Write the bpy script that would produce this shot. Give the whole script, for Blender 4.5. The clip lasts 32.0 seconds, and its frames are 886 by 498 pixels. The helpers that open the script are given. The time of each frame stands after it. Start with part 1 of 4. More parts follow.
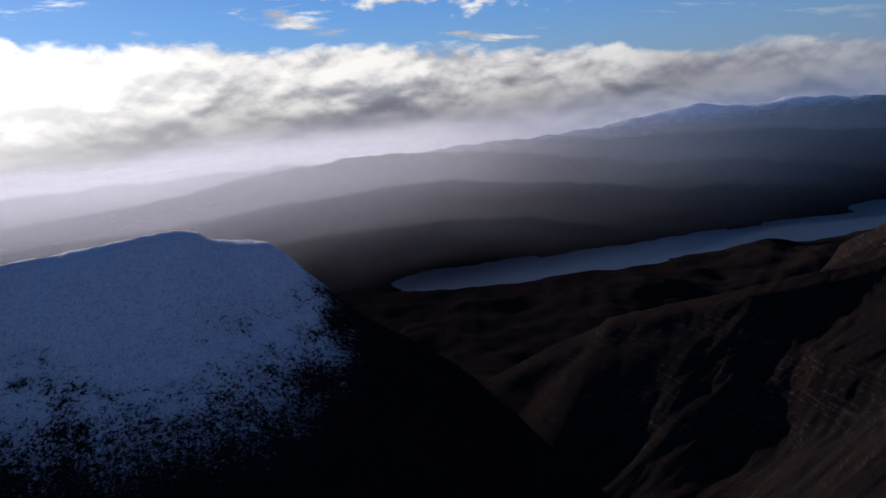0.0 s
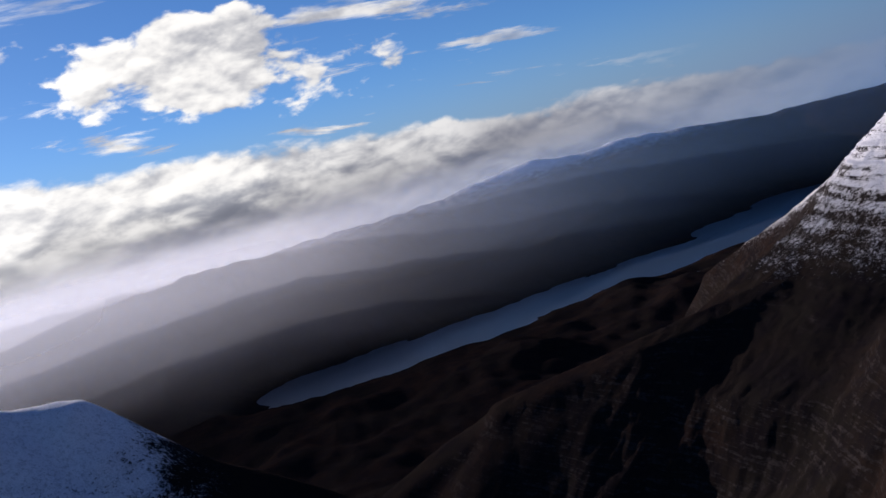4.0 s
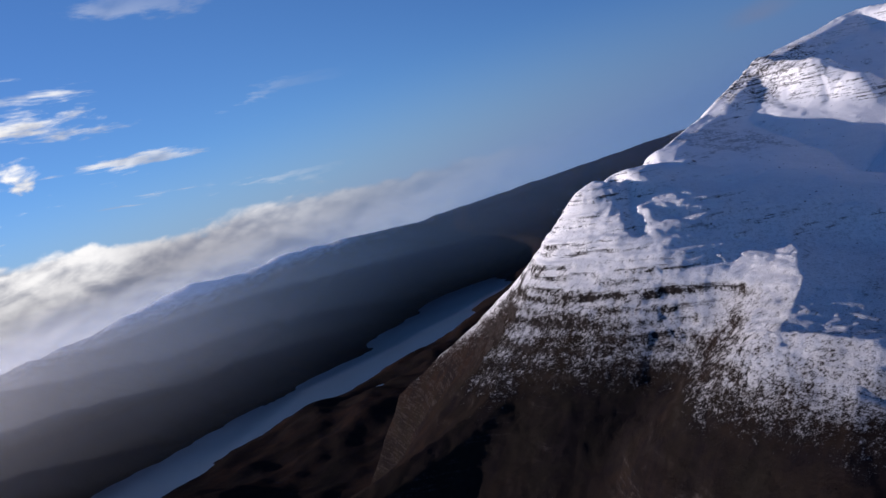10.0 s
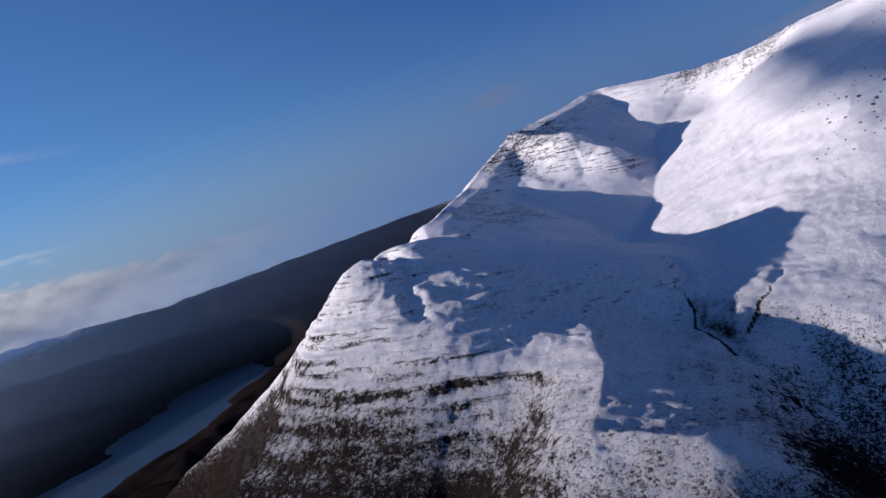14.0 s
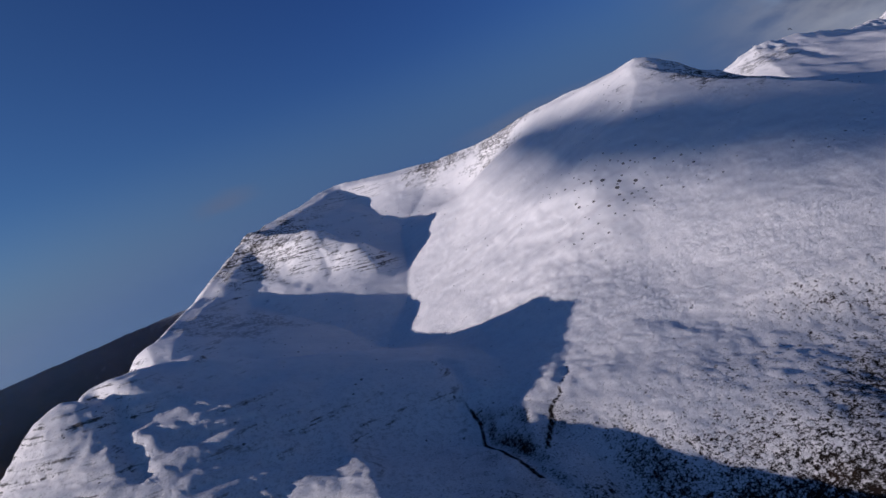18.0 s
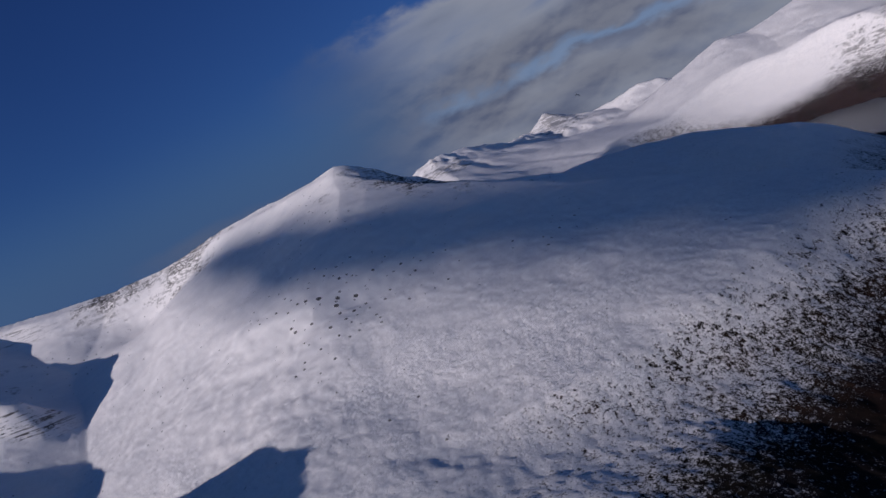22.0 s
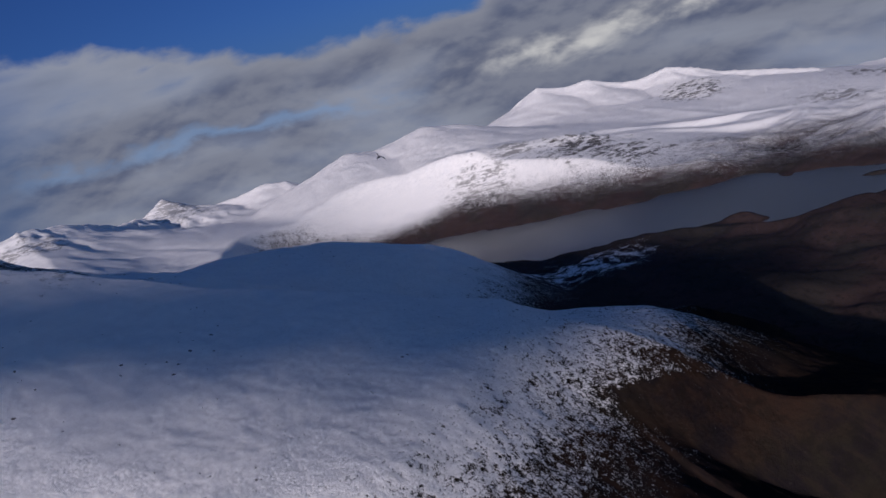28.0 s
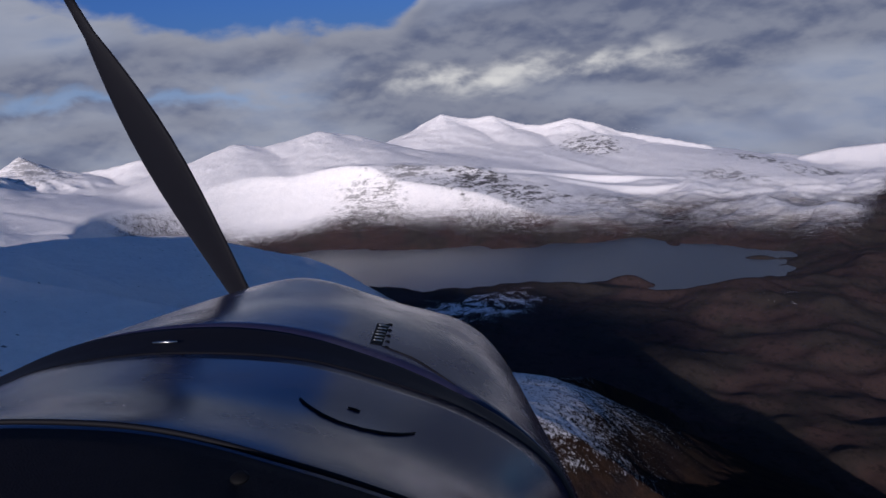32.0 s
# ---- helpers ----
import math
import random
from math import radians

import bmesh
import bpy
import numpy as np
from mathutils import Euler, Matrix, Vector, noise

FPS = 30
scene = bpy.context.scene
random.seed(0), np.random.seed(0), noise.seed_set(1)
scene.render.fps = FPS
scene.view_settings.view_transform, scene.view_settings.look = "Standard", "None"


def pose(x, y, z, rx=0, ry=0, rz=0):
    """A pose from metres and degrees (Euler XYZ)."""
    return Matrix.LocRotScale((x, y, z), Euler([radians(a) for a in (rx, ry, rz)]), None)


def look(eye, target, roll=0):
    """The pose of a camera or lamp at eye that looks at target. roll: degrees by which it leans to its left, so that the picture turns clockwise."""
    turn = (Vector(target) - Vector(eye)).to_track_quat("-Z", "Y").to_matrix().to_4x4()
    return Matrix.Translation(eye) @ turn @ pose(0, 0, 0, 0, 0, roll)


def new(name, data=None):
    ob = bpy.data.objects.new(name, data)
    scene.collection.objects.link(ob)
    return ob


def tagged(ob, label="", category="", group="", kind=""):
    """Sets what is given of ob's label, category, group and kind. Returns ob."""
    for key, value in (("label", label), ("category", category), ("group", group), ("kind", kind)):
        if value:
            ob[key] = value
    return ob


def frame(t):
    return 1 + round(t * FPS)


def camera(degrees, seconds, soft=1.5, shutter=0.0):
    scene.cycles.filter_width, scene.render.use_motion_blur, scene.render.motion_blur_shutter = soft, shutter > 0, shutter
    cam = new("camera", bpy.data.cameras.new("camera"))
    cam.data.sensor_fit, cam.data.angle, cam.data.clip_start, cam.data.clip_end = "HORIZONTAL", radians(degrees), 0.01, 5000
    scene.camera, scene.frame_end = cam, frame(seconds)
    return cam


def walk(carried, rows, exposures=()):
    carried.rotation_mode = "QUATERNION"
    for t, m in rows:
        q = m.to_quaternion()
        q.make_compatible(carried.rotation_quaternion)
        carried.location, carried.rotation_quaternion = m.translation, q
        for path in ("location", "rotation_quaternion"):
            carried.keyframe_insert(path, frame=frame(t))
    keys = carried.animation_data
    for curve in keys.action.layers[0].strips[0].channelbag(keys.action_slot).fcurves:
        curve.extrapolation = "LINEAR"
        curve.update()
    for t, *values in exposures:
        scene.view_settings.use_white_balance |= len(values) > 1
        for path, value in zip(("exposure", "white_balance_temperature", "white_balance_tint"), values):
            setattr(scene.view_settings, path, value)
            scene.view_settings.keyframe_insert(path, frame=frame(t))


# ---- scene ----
# The flight: seconds, place in metres, heading, pitch and right bank in degrees.
cam = camera(57.48, 32.0)
PATH = [
    (0.0, 0.00, 0.00, 480.00, 15.35, -8.51, 6.80),
    (0.5, 7.89, 12.99, 480.42, 16.95, -8.35, 7.47),
    (1.0, 15.56, 26.11, 480.54, 18.51, -8.05, 7.58),
    (1.5, 22.97, 39.38, 480.38, 19.85, -7.79, 9.51),
    (2.0, 30.06, 52.81, 479.94, 21.29, -7.30, 11.63),
    (2.5, 36.79, 66.41, 479.27, 22.79, -6.72, 14.72),
    (3.0, 43.11, 80.21, 478.42, 23.30, -5.76, 16.21),
    (3.5, 49.07, 94.16, 477.49, 24.95, -5.06, 15.74),
    (4.0, 54.81, 108.21, 476.61, 26.14, -4.65, 16.29),
    (4.5, 60.58, 122.27, 475.88, 27.62, -4.46, 17.40),
    (5.0, 66.62, 136.21, 475.43, 29.67, -4.40, 18.63),
    (5.5, 73.18, 149.92, 475.32, 32.15, -4.37, 19.55),
    (6.0, 80.41, 163.27, 475.59, 34.43, -4.30, 19.71),
    (6.5, 88.34, 176.21, 476.23, 36.95, -4.31, 20.14),
    (7.0, 96.94, 188.71, 477.15, 39.27, -4.47, 20.99),
    (7.5, 106.13, 200.77, 478.20, 41.23, -4.37, 20.26),
    (8.0, 115.83, 212.44, 479.26, 43.32, -4.33, 19.72),
    (8.5, 125.99, 223.73, 480.19, 45.58, -4.54, 20.58),
    (9.0, 136.58, 234.62, 480.90, 47.67, -4.68, 20.76),
    (9.5, 147.59, 245.09, 481.32, 49.22, -4.49, 20.52),
    (10.0, 158.97, 255.15, 481.49, 50.88, -4.30, 20.13),
    (10.5, 170.67, 264.86, 481.50, 52.95, -4.39, 20.75),
    (11.0, 182.65, 274.22, 481.48, 55.22, -4.59, 20.93),
    (11.5, 194.91, 283.22, 481.52, 58.08, -4.86, 19.10),
    (12.0, 207.49, 291.80, 481.62, 60.71, -5.26, 19.39),
    (12.5, 220.38, 299.88, 481.72, 62.98, -5.48, 20.24),
    (13.0, 233.58, 307.42, 481.77, 65.00, -5.50, 20.46),
    (13.5, 247.09, 314.39, 481.73, 67.14, -5.44, 20.38),
    (14.0, 260.87, 320.81, 481.57, 68.81, -5.22, 20.86),
    (14.5, 274.89, 326.69, 481.32, 70.48, -4.95, 21.64),
    (15.0, 289.10, 332.10, 480.99, 72.41, -4.76, 22.47),
    (15.5, 303.46, 337.07, 480.62, 74.76, -4.76, 23.10),
    (16.0, 317.95, 341.64, 480.27, 77.47, -5.07, 23.27),
    (16.5, 332.56, 345.80, 480.00, 80.26, -5.29, 22.69),
    (17.0, 347.30, 349.51, 479.85, 82.99, -5.27, 22.39),
    (17.5, 362.16, 352.73, 479.84, 85.68, -5.31, 22.84),
    (18.0, 377.14, 355.37, 479.95, 88.52, -5.53, 23.08),
    (18.5, 392.21, 357.41, 480.16, 91.40, -5.68, 23.90),
    (19.0, 407.35, 358.82, 480.43, 94.46, -5.48, 24.50),
    (19.5, 422.54, 359.60, 480.72, 97.18, -5.55, 24.83),
    (20.0, 437.73, 359.75, 480.99, 99.63, -5.81, 24.92),
    (20.5, 452.92, 359.28, 481.25, 102.17, -6.09, 25.25),
    (21.0, 468.06, 358.13, 481.47, 105.32, -6.50, 25.36),
    (21.5, 483.15, 356.26, 481.65, 108.60, -6.74, 25.58),
    (22.0, 498.12, 353.66, 481.74, 111.61, -7.01, 25.93),
    (22.5, 512.95, 350.35, 481.70, 114.16, -7.13, 25.65),
    (23.0, 527.60, 346.32, 481.56, 116.61, -7.24, 25.36),
    (23.5, 542.04, 341.58, 481.35, 119.10, -7.43, 24.96),
    (24.0, 556.23, 336.16, 481.13, 122.02, -7.84, 24.37),
    (24.5, 570.17, 330.10, 480.97, 125.03, -8.25, 24.01),
    (25.0, 583.85, 323.48, 480.93, 127.70, -8.70, 24.16),
    (25.5, 597.31, 316.41, 481.00, 129.90, -9.00, 24.35),
    (26.0, 610.57, 308.95, 481.15, 130.77, -9.27, 23.58),
    (26.5, 623.58, 301.07, 481.33, 132.03, -9.55, 22.11),
    (27.0, 636.27, 292.71, 481.45, 134.32, -9.82, 20.19),
    (27.5, 648.58, 283.79, 481.45, 137.32, -10.11, 18.09),
    (28.0, 660.43, 274.29, 481.27, 139.79, -10.42, 16.05),
    (28.5, 671.79, 264.23, 480.89, 142.01, -10.65, 15.16),
    (29.0, 682.72, 253.70, 480.34, 143.81, -10.74, 13.81),
    (29.5, 693.30, 242.82, 479.67, 144.39, -10.78, 12.13),
    (30.0, 703.62, 231.68, 478.91, 145.02, -10.65, 10.01),
    (30.5, 713.72, 220.34, 478.11, 146.41, -10.60, 8.46),
    (31.0, 723.58, 208.79, 477.26, 148.04, -10.53, 7.52),
    (31.5, 733.19, 197.05, 476.35, 148.88, -10.74, 6.75),
    (32.0, 742.55, 185.10, 475.37, 148.73, -10.75, 5.09),
]

def flown(x, y, z, heading, pitch, bank):
    h, p = radians(heading), radians(pitch)
    eye = Vector((x, y, z))
    return look(eye, eye + Vector((math.sin(h) * math.cos(p), math.cos(h) * math.cos(p), math.sin(p))), -bank)


walk(cam, [(row[0], flown(*row[1:])) for row in PATH], [(0, 0.12), (3, 0.22), (6, 0.33), (8, 0.5), (10, 0.52), (12, 0.42), (13, 0.38), (16, 0.3), (18, -0.1), (20, -0.35), (24, -0.45), (28, -0.28), (32, 0.02)])

# ---- light ----
SUN_AZIMUTH, SUN_HEIGHT = -14.5, 15.5
sun_way = Vector((math.sin(radians(SUN_AZIMUTH)) * math.cos(radians(SUN_HEIGHT)),
                  math.cos(radians(SUN_AZIMUTH)) * math.cos(radians(SUN_HEIGHT)), math.sin(radians(SUN_HEIGHT))))
sun = bpy.data.lights.new("sun", "SUN")
sun.energy, sun.angle, sun.color = 4.2, radians(0.5), (1.0, 0.92, 0.93)
new("sun", sun).matrix_world = look((0, 0, 2000), Vector((0, 0, 2000)) - sun_way)
world = bpy.data.worlds.new("sky")
scene.world = world
world.use_nodes = True

# ---- node helpers ----
class Tree:
    """A short way to write node trees."""

    def __init__(self, tree):
        self.t = tree
        tree.nodes.clear()

    def node(self, kind, **sets):
        n = self.t.nodes.new(kind)
        for key, value in sets.items():
            setattr(n, key, value)
        return n

    def put(self, socket, value):
        if isinstance(value, bpy.types.NodeSocket):
            self.t.links.new(value, socket)
        elif isinstance(value, (tuple, list)) and len(value) == 3 and socket.type == "RGBA":
            socket.default_value = (*value, 1)
        else:
            socket.default_value = value

    def math(self, op, a, b=0.0, clamp=False):
        n = self.node("ShaderNodeMath", operation=op, use_clamp=clamp)
        self.put(n.inputs[0], a)
        self.put(n.inputs[1], b)
        return n.outputs[0]

    def mix(self, fac, a, b):
        n = self.node("ShaderNodeMix", data_type="RGBA", clamp_factor=True)
        self.put(n.inputs[0], fac)
        self.put(n.inputs[6], a)
        self.put(n.inputs[7], b)
        return n.outputs[2]

    def ramp(self, value, lo, hi):
        n = self.node("ShaderNodeMapRange", interpolation_type="SMOOTHSTEP")
        self.put(n.inputs[0], value)
        self.put(n.inputs[1], lo)
        self.put(n.inputs[2], hi)
        return n.outputs[0]

    def noise(self, vector, scale, detail=4.0, rough=0.55, warp=0.0):
        n = self.node("ShaderNodeTexNoise")
        self.put(n.inputs["Vector"], vector)
        self.put(n.inputs["Scale"], scale)
        self.put(n.inputs["Detail"], detail)
        self.put(n.inputs["Roughness"], rough)
        self.put(n.inputs["Distortion"], warp)
        return n.outputs[0]

    def scaled(self, vector, s):
        n = self.node("ShaderNodeVectorMath", operation="MULTIPLY")
        self.put(n.inputs[0], vector)
        self.put(n.inputs[1], s)
        return n.outputs[0]

    def bump(self, height, strength, distance):
        n = self.node("ShaderNodeBump")
        self.put(n.inputs["Height"], height)
        n.inputs["Strength"].default_value, n.inputs["Distance"].default_value = strength, distance
        return n.outputs[0]

    def surface(self, colour, rough, normal=None, metal=0.0, **more):
        n = self.node("ShaderNodeBsdfPrincipled")
        self.put(n.inputs["Base Color"], colour)
        self.put(n.inputs["Roughness"], rough)
        self.put(n.inputs["Metallic"], metal)
        for key, value in more.items():
            self.put(n.inputs[key.replace("_", " ")], value)
        if normal is not None:
            self.put(n.inputs["Normal"], normal)
        self.out(n.outputs[0])
        return n

    def out(self, shader, kind="ShaderNodeOutputMaterial"):
        self.put(self.node(kind).inputs[0], shader)


def material(name):
    m = bpy.data.materials.new(name)
    m.use_nodes = True
    return m, Tree(m.node_tree)


# ---- sky ----
w = Tree(world.node_tree)
sky = w.node("ShaderNodeTexSky", sky_type="NISHITA", sun_disc=False, sun_elevation=radians(SUN_HEIGHT), sun_rotation=radians(SUN_AZIMUTH),
             altitude=900, air_density=1.0, dust_density=0.15, ozone_density=4.0)
way = w.node("ShaderNodeTexCoord").outputs["Generated"]
part_xyz = w.node("ShaderNodeSeparateXYZ")
w.put(part_xyz.inputs[0], way)
dx, dy, dz = part_xyz.outputs
azimuth = w.math("ARCTAN2", dx, dy)          # 0 at +y, growing clockwise
height = w.math("ARCSINE", dz)
# cloud layers lie level: far off they draw together towards the horizon
lift = w.math("DIVIDE", 1.0, w.math("ADD", w.math("MAXIMUM", dz, 0.0), 0.2))
flat = w.node("ShaderNodeCombineXYZ")
w.put(flat.inputs[0], w.math("MULTIPLY", dx, lift))
w.put(flat.inputs[1], w.math("MULTIPLY", dy, lift))
w.put(flat.inputs[2], w.math("MULTIPLY", dz, 9.0))
layer = w.noise(w.scaled(way, (1.0, 1.0, 3.4)), 2.5, 8, 0.45, 0.2)
wisps = w.noise(w.scaled(flat.outputs[0], (1.0, 2.2, 1.0)), 1.6, 7, 0.6, 0.3)


def raised(vector, dz_):
    n = w.node("ShaderNodeVectorMath", operation="ADD")
    w.put(n.inputs[0], vector)
    w.put(n.inputs[1], (0.0, 0.0, dz_))
    return n.outputs[0]


def bell(value, middle, reach):
    """1 at the middle, 0 from reach on."""
    return w.ramp(w.math("ABSOLUTE", w.math("SUBTRACT", value, middle)), reach, 0.0)


# heaped cloud: the same heaps looked at a little higher up tell their tops from their undersides
puffs = w.noise(w.scaled(way, (1.0, 1.0, 2.1)), 8.0, 4, 0.5, 0.12)
puffs_above = w.noise(raised(w.scaled(way, (1.0, 1.0, 2.1)), 0.035), 8.0, 4, 0.5, 0.12)
small = w.noise(w.scaled(way, (1.0, 1.0, 2.0)), 24.0, 6, 0.55, 0.3)
small_above = w.noise(raised(w.scaled(way, (1.0, 1.0, 2.0)), 0.014), 24.0, 6, 0.55, 0.3)
tops = w.math("ADD", w.math("MULTIPLY", w.math("SUBTRACT", puffs, puffs_above), 1.6), w.math("MULTIPLY", w.math("SUBTRACT", small, small_above), 0.55))
tops = w.ramp(tops, -0.30, 0.20)
deg = math.pi / 180
ragged = w.math("ADD", w.math("MULTIPLY", w.math("SUBTRACT", puffs, 0.5), 5.0 * deg), w.math("MULTIPLY", w.math("SUBTRACT", small, 0.5), 2.4 * deg))
# the grey deck in the south, with a wedge of clear sky above it and a gap low down
deck_edge = w.math("ADD", 5.3 * deg, w.math("MULTIPLY", w.ramp(azimuth, 146 * deg, 160 * deg), 22 * deg))
deck_edge = w.math("ADD", deck_edge, w.math("MULTIPLY", w.ramp(azimuth, 137 * deg, 120 * deg), 3.6 * deg))
deck_edge = w.math("ADD", deck_edge, w.math("MULTIPLY", ragged, 0.8))
south_sky = w.math("MULTIPLY", w.ramp(w.math("ADD", azimuth, ragged), 104 * deg, 121 * deg), w.ramp(w.math("SUBTRACT", deck_edge, height), -0.3 * deg, 1.0 * deg))
gap_at = w.math("SUBTRACT", 1.5 * deg, w.math("MULTIPLY", w.ramp(azimuth, 128 * deg, 144 * deg), 1.3 * deg))
gap = w.math("MULTIPLY", bell(w.math("ADD", height, w.math("MULTIPLY", ragged, 0.9)), gap_at, 1.0 * deg), w.math("MULTIPLY", w.ramp(azimuth, 110 * deg, 118 * deg), w.ramp(azimuth, 143 * deg, 138 * deg)))
deck = w.math("MULTIPLY", south_sky, w.ramp(layer, 0.31, 0.42))
# the bright bank in the north
north_bank = w.math("MULTIPLY", w.ramp(azimuth, 66 * deg, 36 * deg), w.ramp(azimuth, -100 * deg, -50 * deg))
bank_top = w.math("SUBTRACT", 7.5 * deg, w.math("MULTIPLY", w.math("MAXIMUM", azimuth, -6 * deg), 0.112))
bank_top = w.math("ADD", bank_top, w.math("MULTIPLY", ragged, 0.75))
bank = w.math("MULTIPLY", north_bank, w.ramp(w.math("SUBTRACT", bank_top, height), -0.1 * deg, 0.7 * deg))
high_puffs = w.math("MULTIPLY", w.ramp(wisps, 0.56, 0.66), w.math("MULTIPLY", w.ramp(azimuth, 50 * deg, 26 * deg), w.ramp(azimuth, -120 * deg, -40 * deg)))
high_puffs = w.math("MULTIPLY", high_puffs, w.ramp(height, 22 * deg, 12 * deg))
heap_x = w.math("DIVIDE", w.math("SUBTRACT", azimuth, 13 * deg), 13 * deg)
heap_y = w.math("DIVIDE", w.math("SUBTRACT", w.math("ADD", height, w.math("MULTIPLY", w.math("SUBTRACT", azimuth, 14 * deg), 0.2)), 11.7 * deg), 3.0 * deg)
heap = w.math("SUBTRACT", 1.0, w.math("ADD", w.math("MULTIPLY", heap_x, heap_x), w.math("MULTIPLY", heap_y, heap_y)))
heap = w.ramp(w.math("ADD", heap, w.math("MULTIPLY", ragged, 55.0)), 0.0, 0.5)
low_east = w.math("MULTIPLY", bell(w.math("ADD", azimuth, w.math("MULTIPLY", ragged, 0.5)), 76 * deg, 3.4 * deg), bell(w.math("ADD", height, w.math("MULTIPLY", ragged, 0.25)), 3.4 * deg, 0.9 * deg))
far_east = w.math("MULTIPLY", w.math("MULTIPLY", w.ramp(azimuth, 90 * deg, 97 * deg), w.ramp(azimuth, 112 * deg, 104 * deg)), w.ramp(w.math("ADD", height, w.math("MULTIPLY", ragged, 0.3)), 1.7 * deg, 0.7 * deg))
deck = w.math("MAXIMUM", deck, w.math("MULTIPLY", w.math("MAXIMUM", low_east, far_east), 0.7))
eastern = w.math("MULTIPLY", w.ramp(azimuth, 60 * deg, 68 * deg), w.ramp(azimuth, 116 * deg, 108 * deg))
cover = w.math("MAXIMUM", w.math("MAXIMUM", w.math("MAXIMUM", bank, heap), high_puffs), deck)
sunny = w.ramp(w.math("COSINE", w.math("SUBTRACT", azimuth, radians(SUN_AZIMUTH))), -0.3, 1.0)
toward = w.node("ShaderNodeVectorMath", operation="DOT_PRODUCT")
w.put(toward.inputs[0], way)
w.put(toward.inputs[1], tuple(sun_way))
glow = w.math("POWER", w.math("MAXIMUM", toward.outputs["Value"], 0.0), 40.0)
lit = w.mix(tops, (4.6, 4.7, 5.3), (11.8, 11.5, 11.2))
lit = w.mix(w.math("MULTIPLY", w.ramp(azimuth, 14 * deg, 44 * deg), 0.55), lit, w.mix(tops, (1.9, 2.2, 2.9), (6.2, 6.2, 6.6)))
under = w.math("MULTIPLY", w.ramp(w.math("ADD", height, w.math("MULTIPLY", ragged, 0.9)), 4.4 * deg, 0.6 * deg), 0.92)
lit = w.mix(under, lit, w.mix(w.math("MULTIPLY", tops, 0.4), (1.7, 1.8, 2.3), (5.4, 5.2, 5.4)))
shade = w.mix(w.ramp(layer, 0.40, 0.56), (3.5, 4.0, 5.5), (1.35, 1.65, 2.8))
shade = w.mix(w.math("MULTIPLY", w.ramp(w.math("SUBTRACT", deck_edge, height), 2.4 * deg, 0.2 * deg), 0.45), shade, (5.4, 5.5, 6.2))
shade = w.mix(w.math("MULTIPLY", w.math("MULTIPLY", tops, 0.45), w.ramp(height, 9 * deg, 3 * deg)), shade, (4.8, 5.0, 5.8))
bright_puff = w.math("MULTIPLY", bell(w.math("ADD", height, w.math("MULTIPLY", ragged, 0.6)), 1.2 * deg, 1.5 * deg), w.math("MULTIPLY", w.ramp(azimuth, 141 * deg, 150 * deg), w.ramp(azimuth, 172 * deg, 160 * deg)))
shade = w.mix(w.math("MULTIPLY", bright_puff, w.math("ADD", 0.15, w.math("MULTIPLY", tops, 0.75))), shade, (9.5, 9.4, 9.4))
gap = w.math("MULTIPLY", gap, w.ramp(puffs, 0.60, 0.44))
shade = w.mix(w.math("MULTIPLY", gap, 0.6), shade, (2.9, 4.6, 7.8))
cloud = w.mix(w.math("POWER", sunny, 1.5), shade, lit)
cloud = w.mix(eastern, cloud, (1.4, 1.9, 3.3))
cloud = w.mix(w.math("MULTIPLY", glow, 0.9), cloud, (22.0, 21.5, 21.0))
haze = w.math("MULTIPLY", w.ramp(height, 9 * deg, -1 * deg), 0.95)
blue = w.node("ShaderNodeMix", data_type="RGBA", blend_type="MULTIPLY")
w.put(blue.inputs[0], 1.0)
w.put(blue.inputs[6], sky.outputs[0])
w.put(blue.inputs[7], w.mix(w.ramp(azimuth, 95 * deg, 40 * deg), (0.24, 0.38, 0.77), (0.60, 0.80, 1.10)))
clear = w.mix(haze, blue.outputs[2], w.mix(sunny, (0.75, 1.6, 3.8), (2.8, 3.7, 5.3)))
back = w.node("ShaderNodeBackground")
w.put(back.inputs[0], w.mix(cover, clear, cloud))
back.inputs[1].default_value = 0.076
w.out(back.outputs[0], "ShaderNodeOutputWorld")

# ---- ground materials ----
m_ground, g = material("snowy_moorland")
pos = g.node("ShaderNodeNewGeometry").outputs["Position"]
xyz = g.node("ShaderNodeSeparateXYZ")
g.put(xyz.inputs[0], pos)
nrm = g.node("ShaderNodeSeparateXYZ")
g.put(nrm.inputs[0], g.node("ShaderNodeNewGeometry").outputs["Normal"])
big = g.noise(pos, 0.006, 5, 0.6)
mid = g.noise(pos, 0.03, 6, 0.65)
fine = g.noise(pos, 0.20, 7, 0.75)
stones = g.noise(pos, 0.6, 6, 0.8)
dip = g.node("ShaderNodeVectorMath", operation="DOT_PRODUCT")
g.put(dip.inputs[0], pos)
g.put(dip.inputs[1], (0.08, -0.13, 1.0))
bedded = g.node("ShaderNodeCombineXYZ")
g.put(bedded.inputs[0], g.math("MULTIPLY", xyz.outputs[0], 0.022))
g.put(bedded.inputs[1], g.math("MULTIPLY", xyz.outputs[1], 0.022))
g.put(bedded.inputs[2], g.math("MULTIPLY", dip.outputs["Value"], 0.34))
beds = g.noise(bedded.outputs[0], 1.0, 7, 0.72, 0.25)
blown = g.noise(g.scaled(pos, (0.05, 0.02, 0.05)), 1.0, 6, 0.65, 0.4)
runnels = g.noise(g.scaled(pos, (0.012, 0.16, 0.012)), 1.0, 6, 0.65, 0.6)
rough = g.ramp(g.noise(pos, 0.0045, 3, 0.5), 0.38, 0.62)
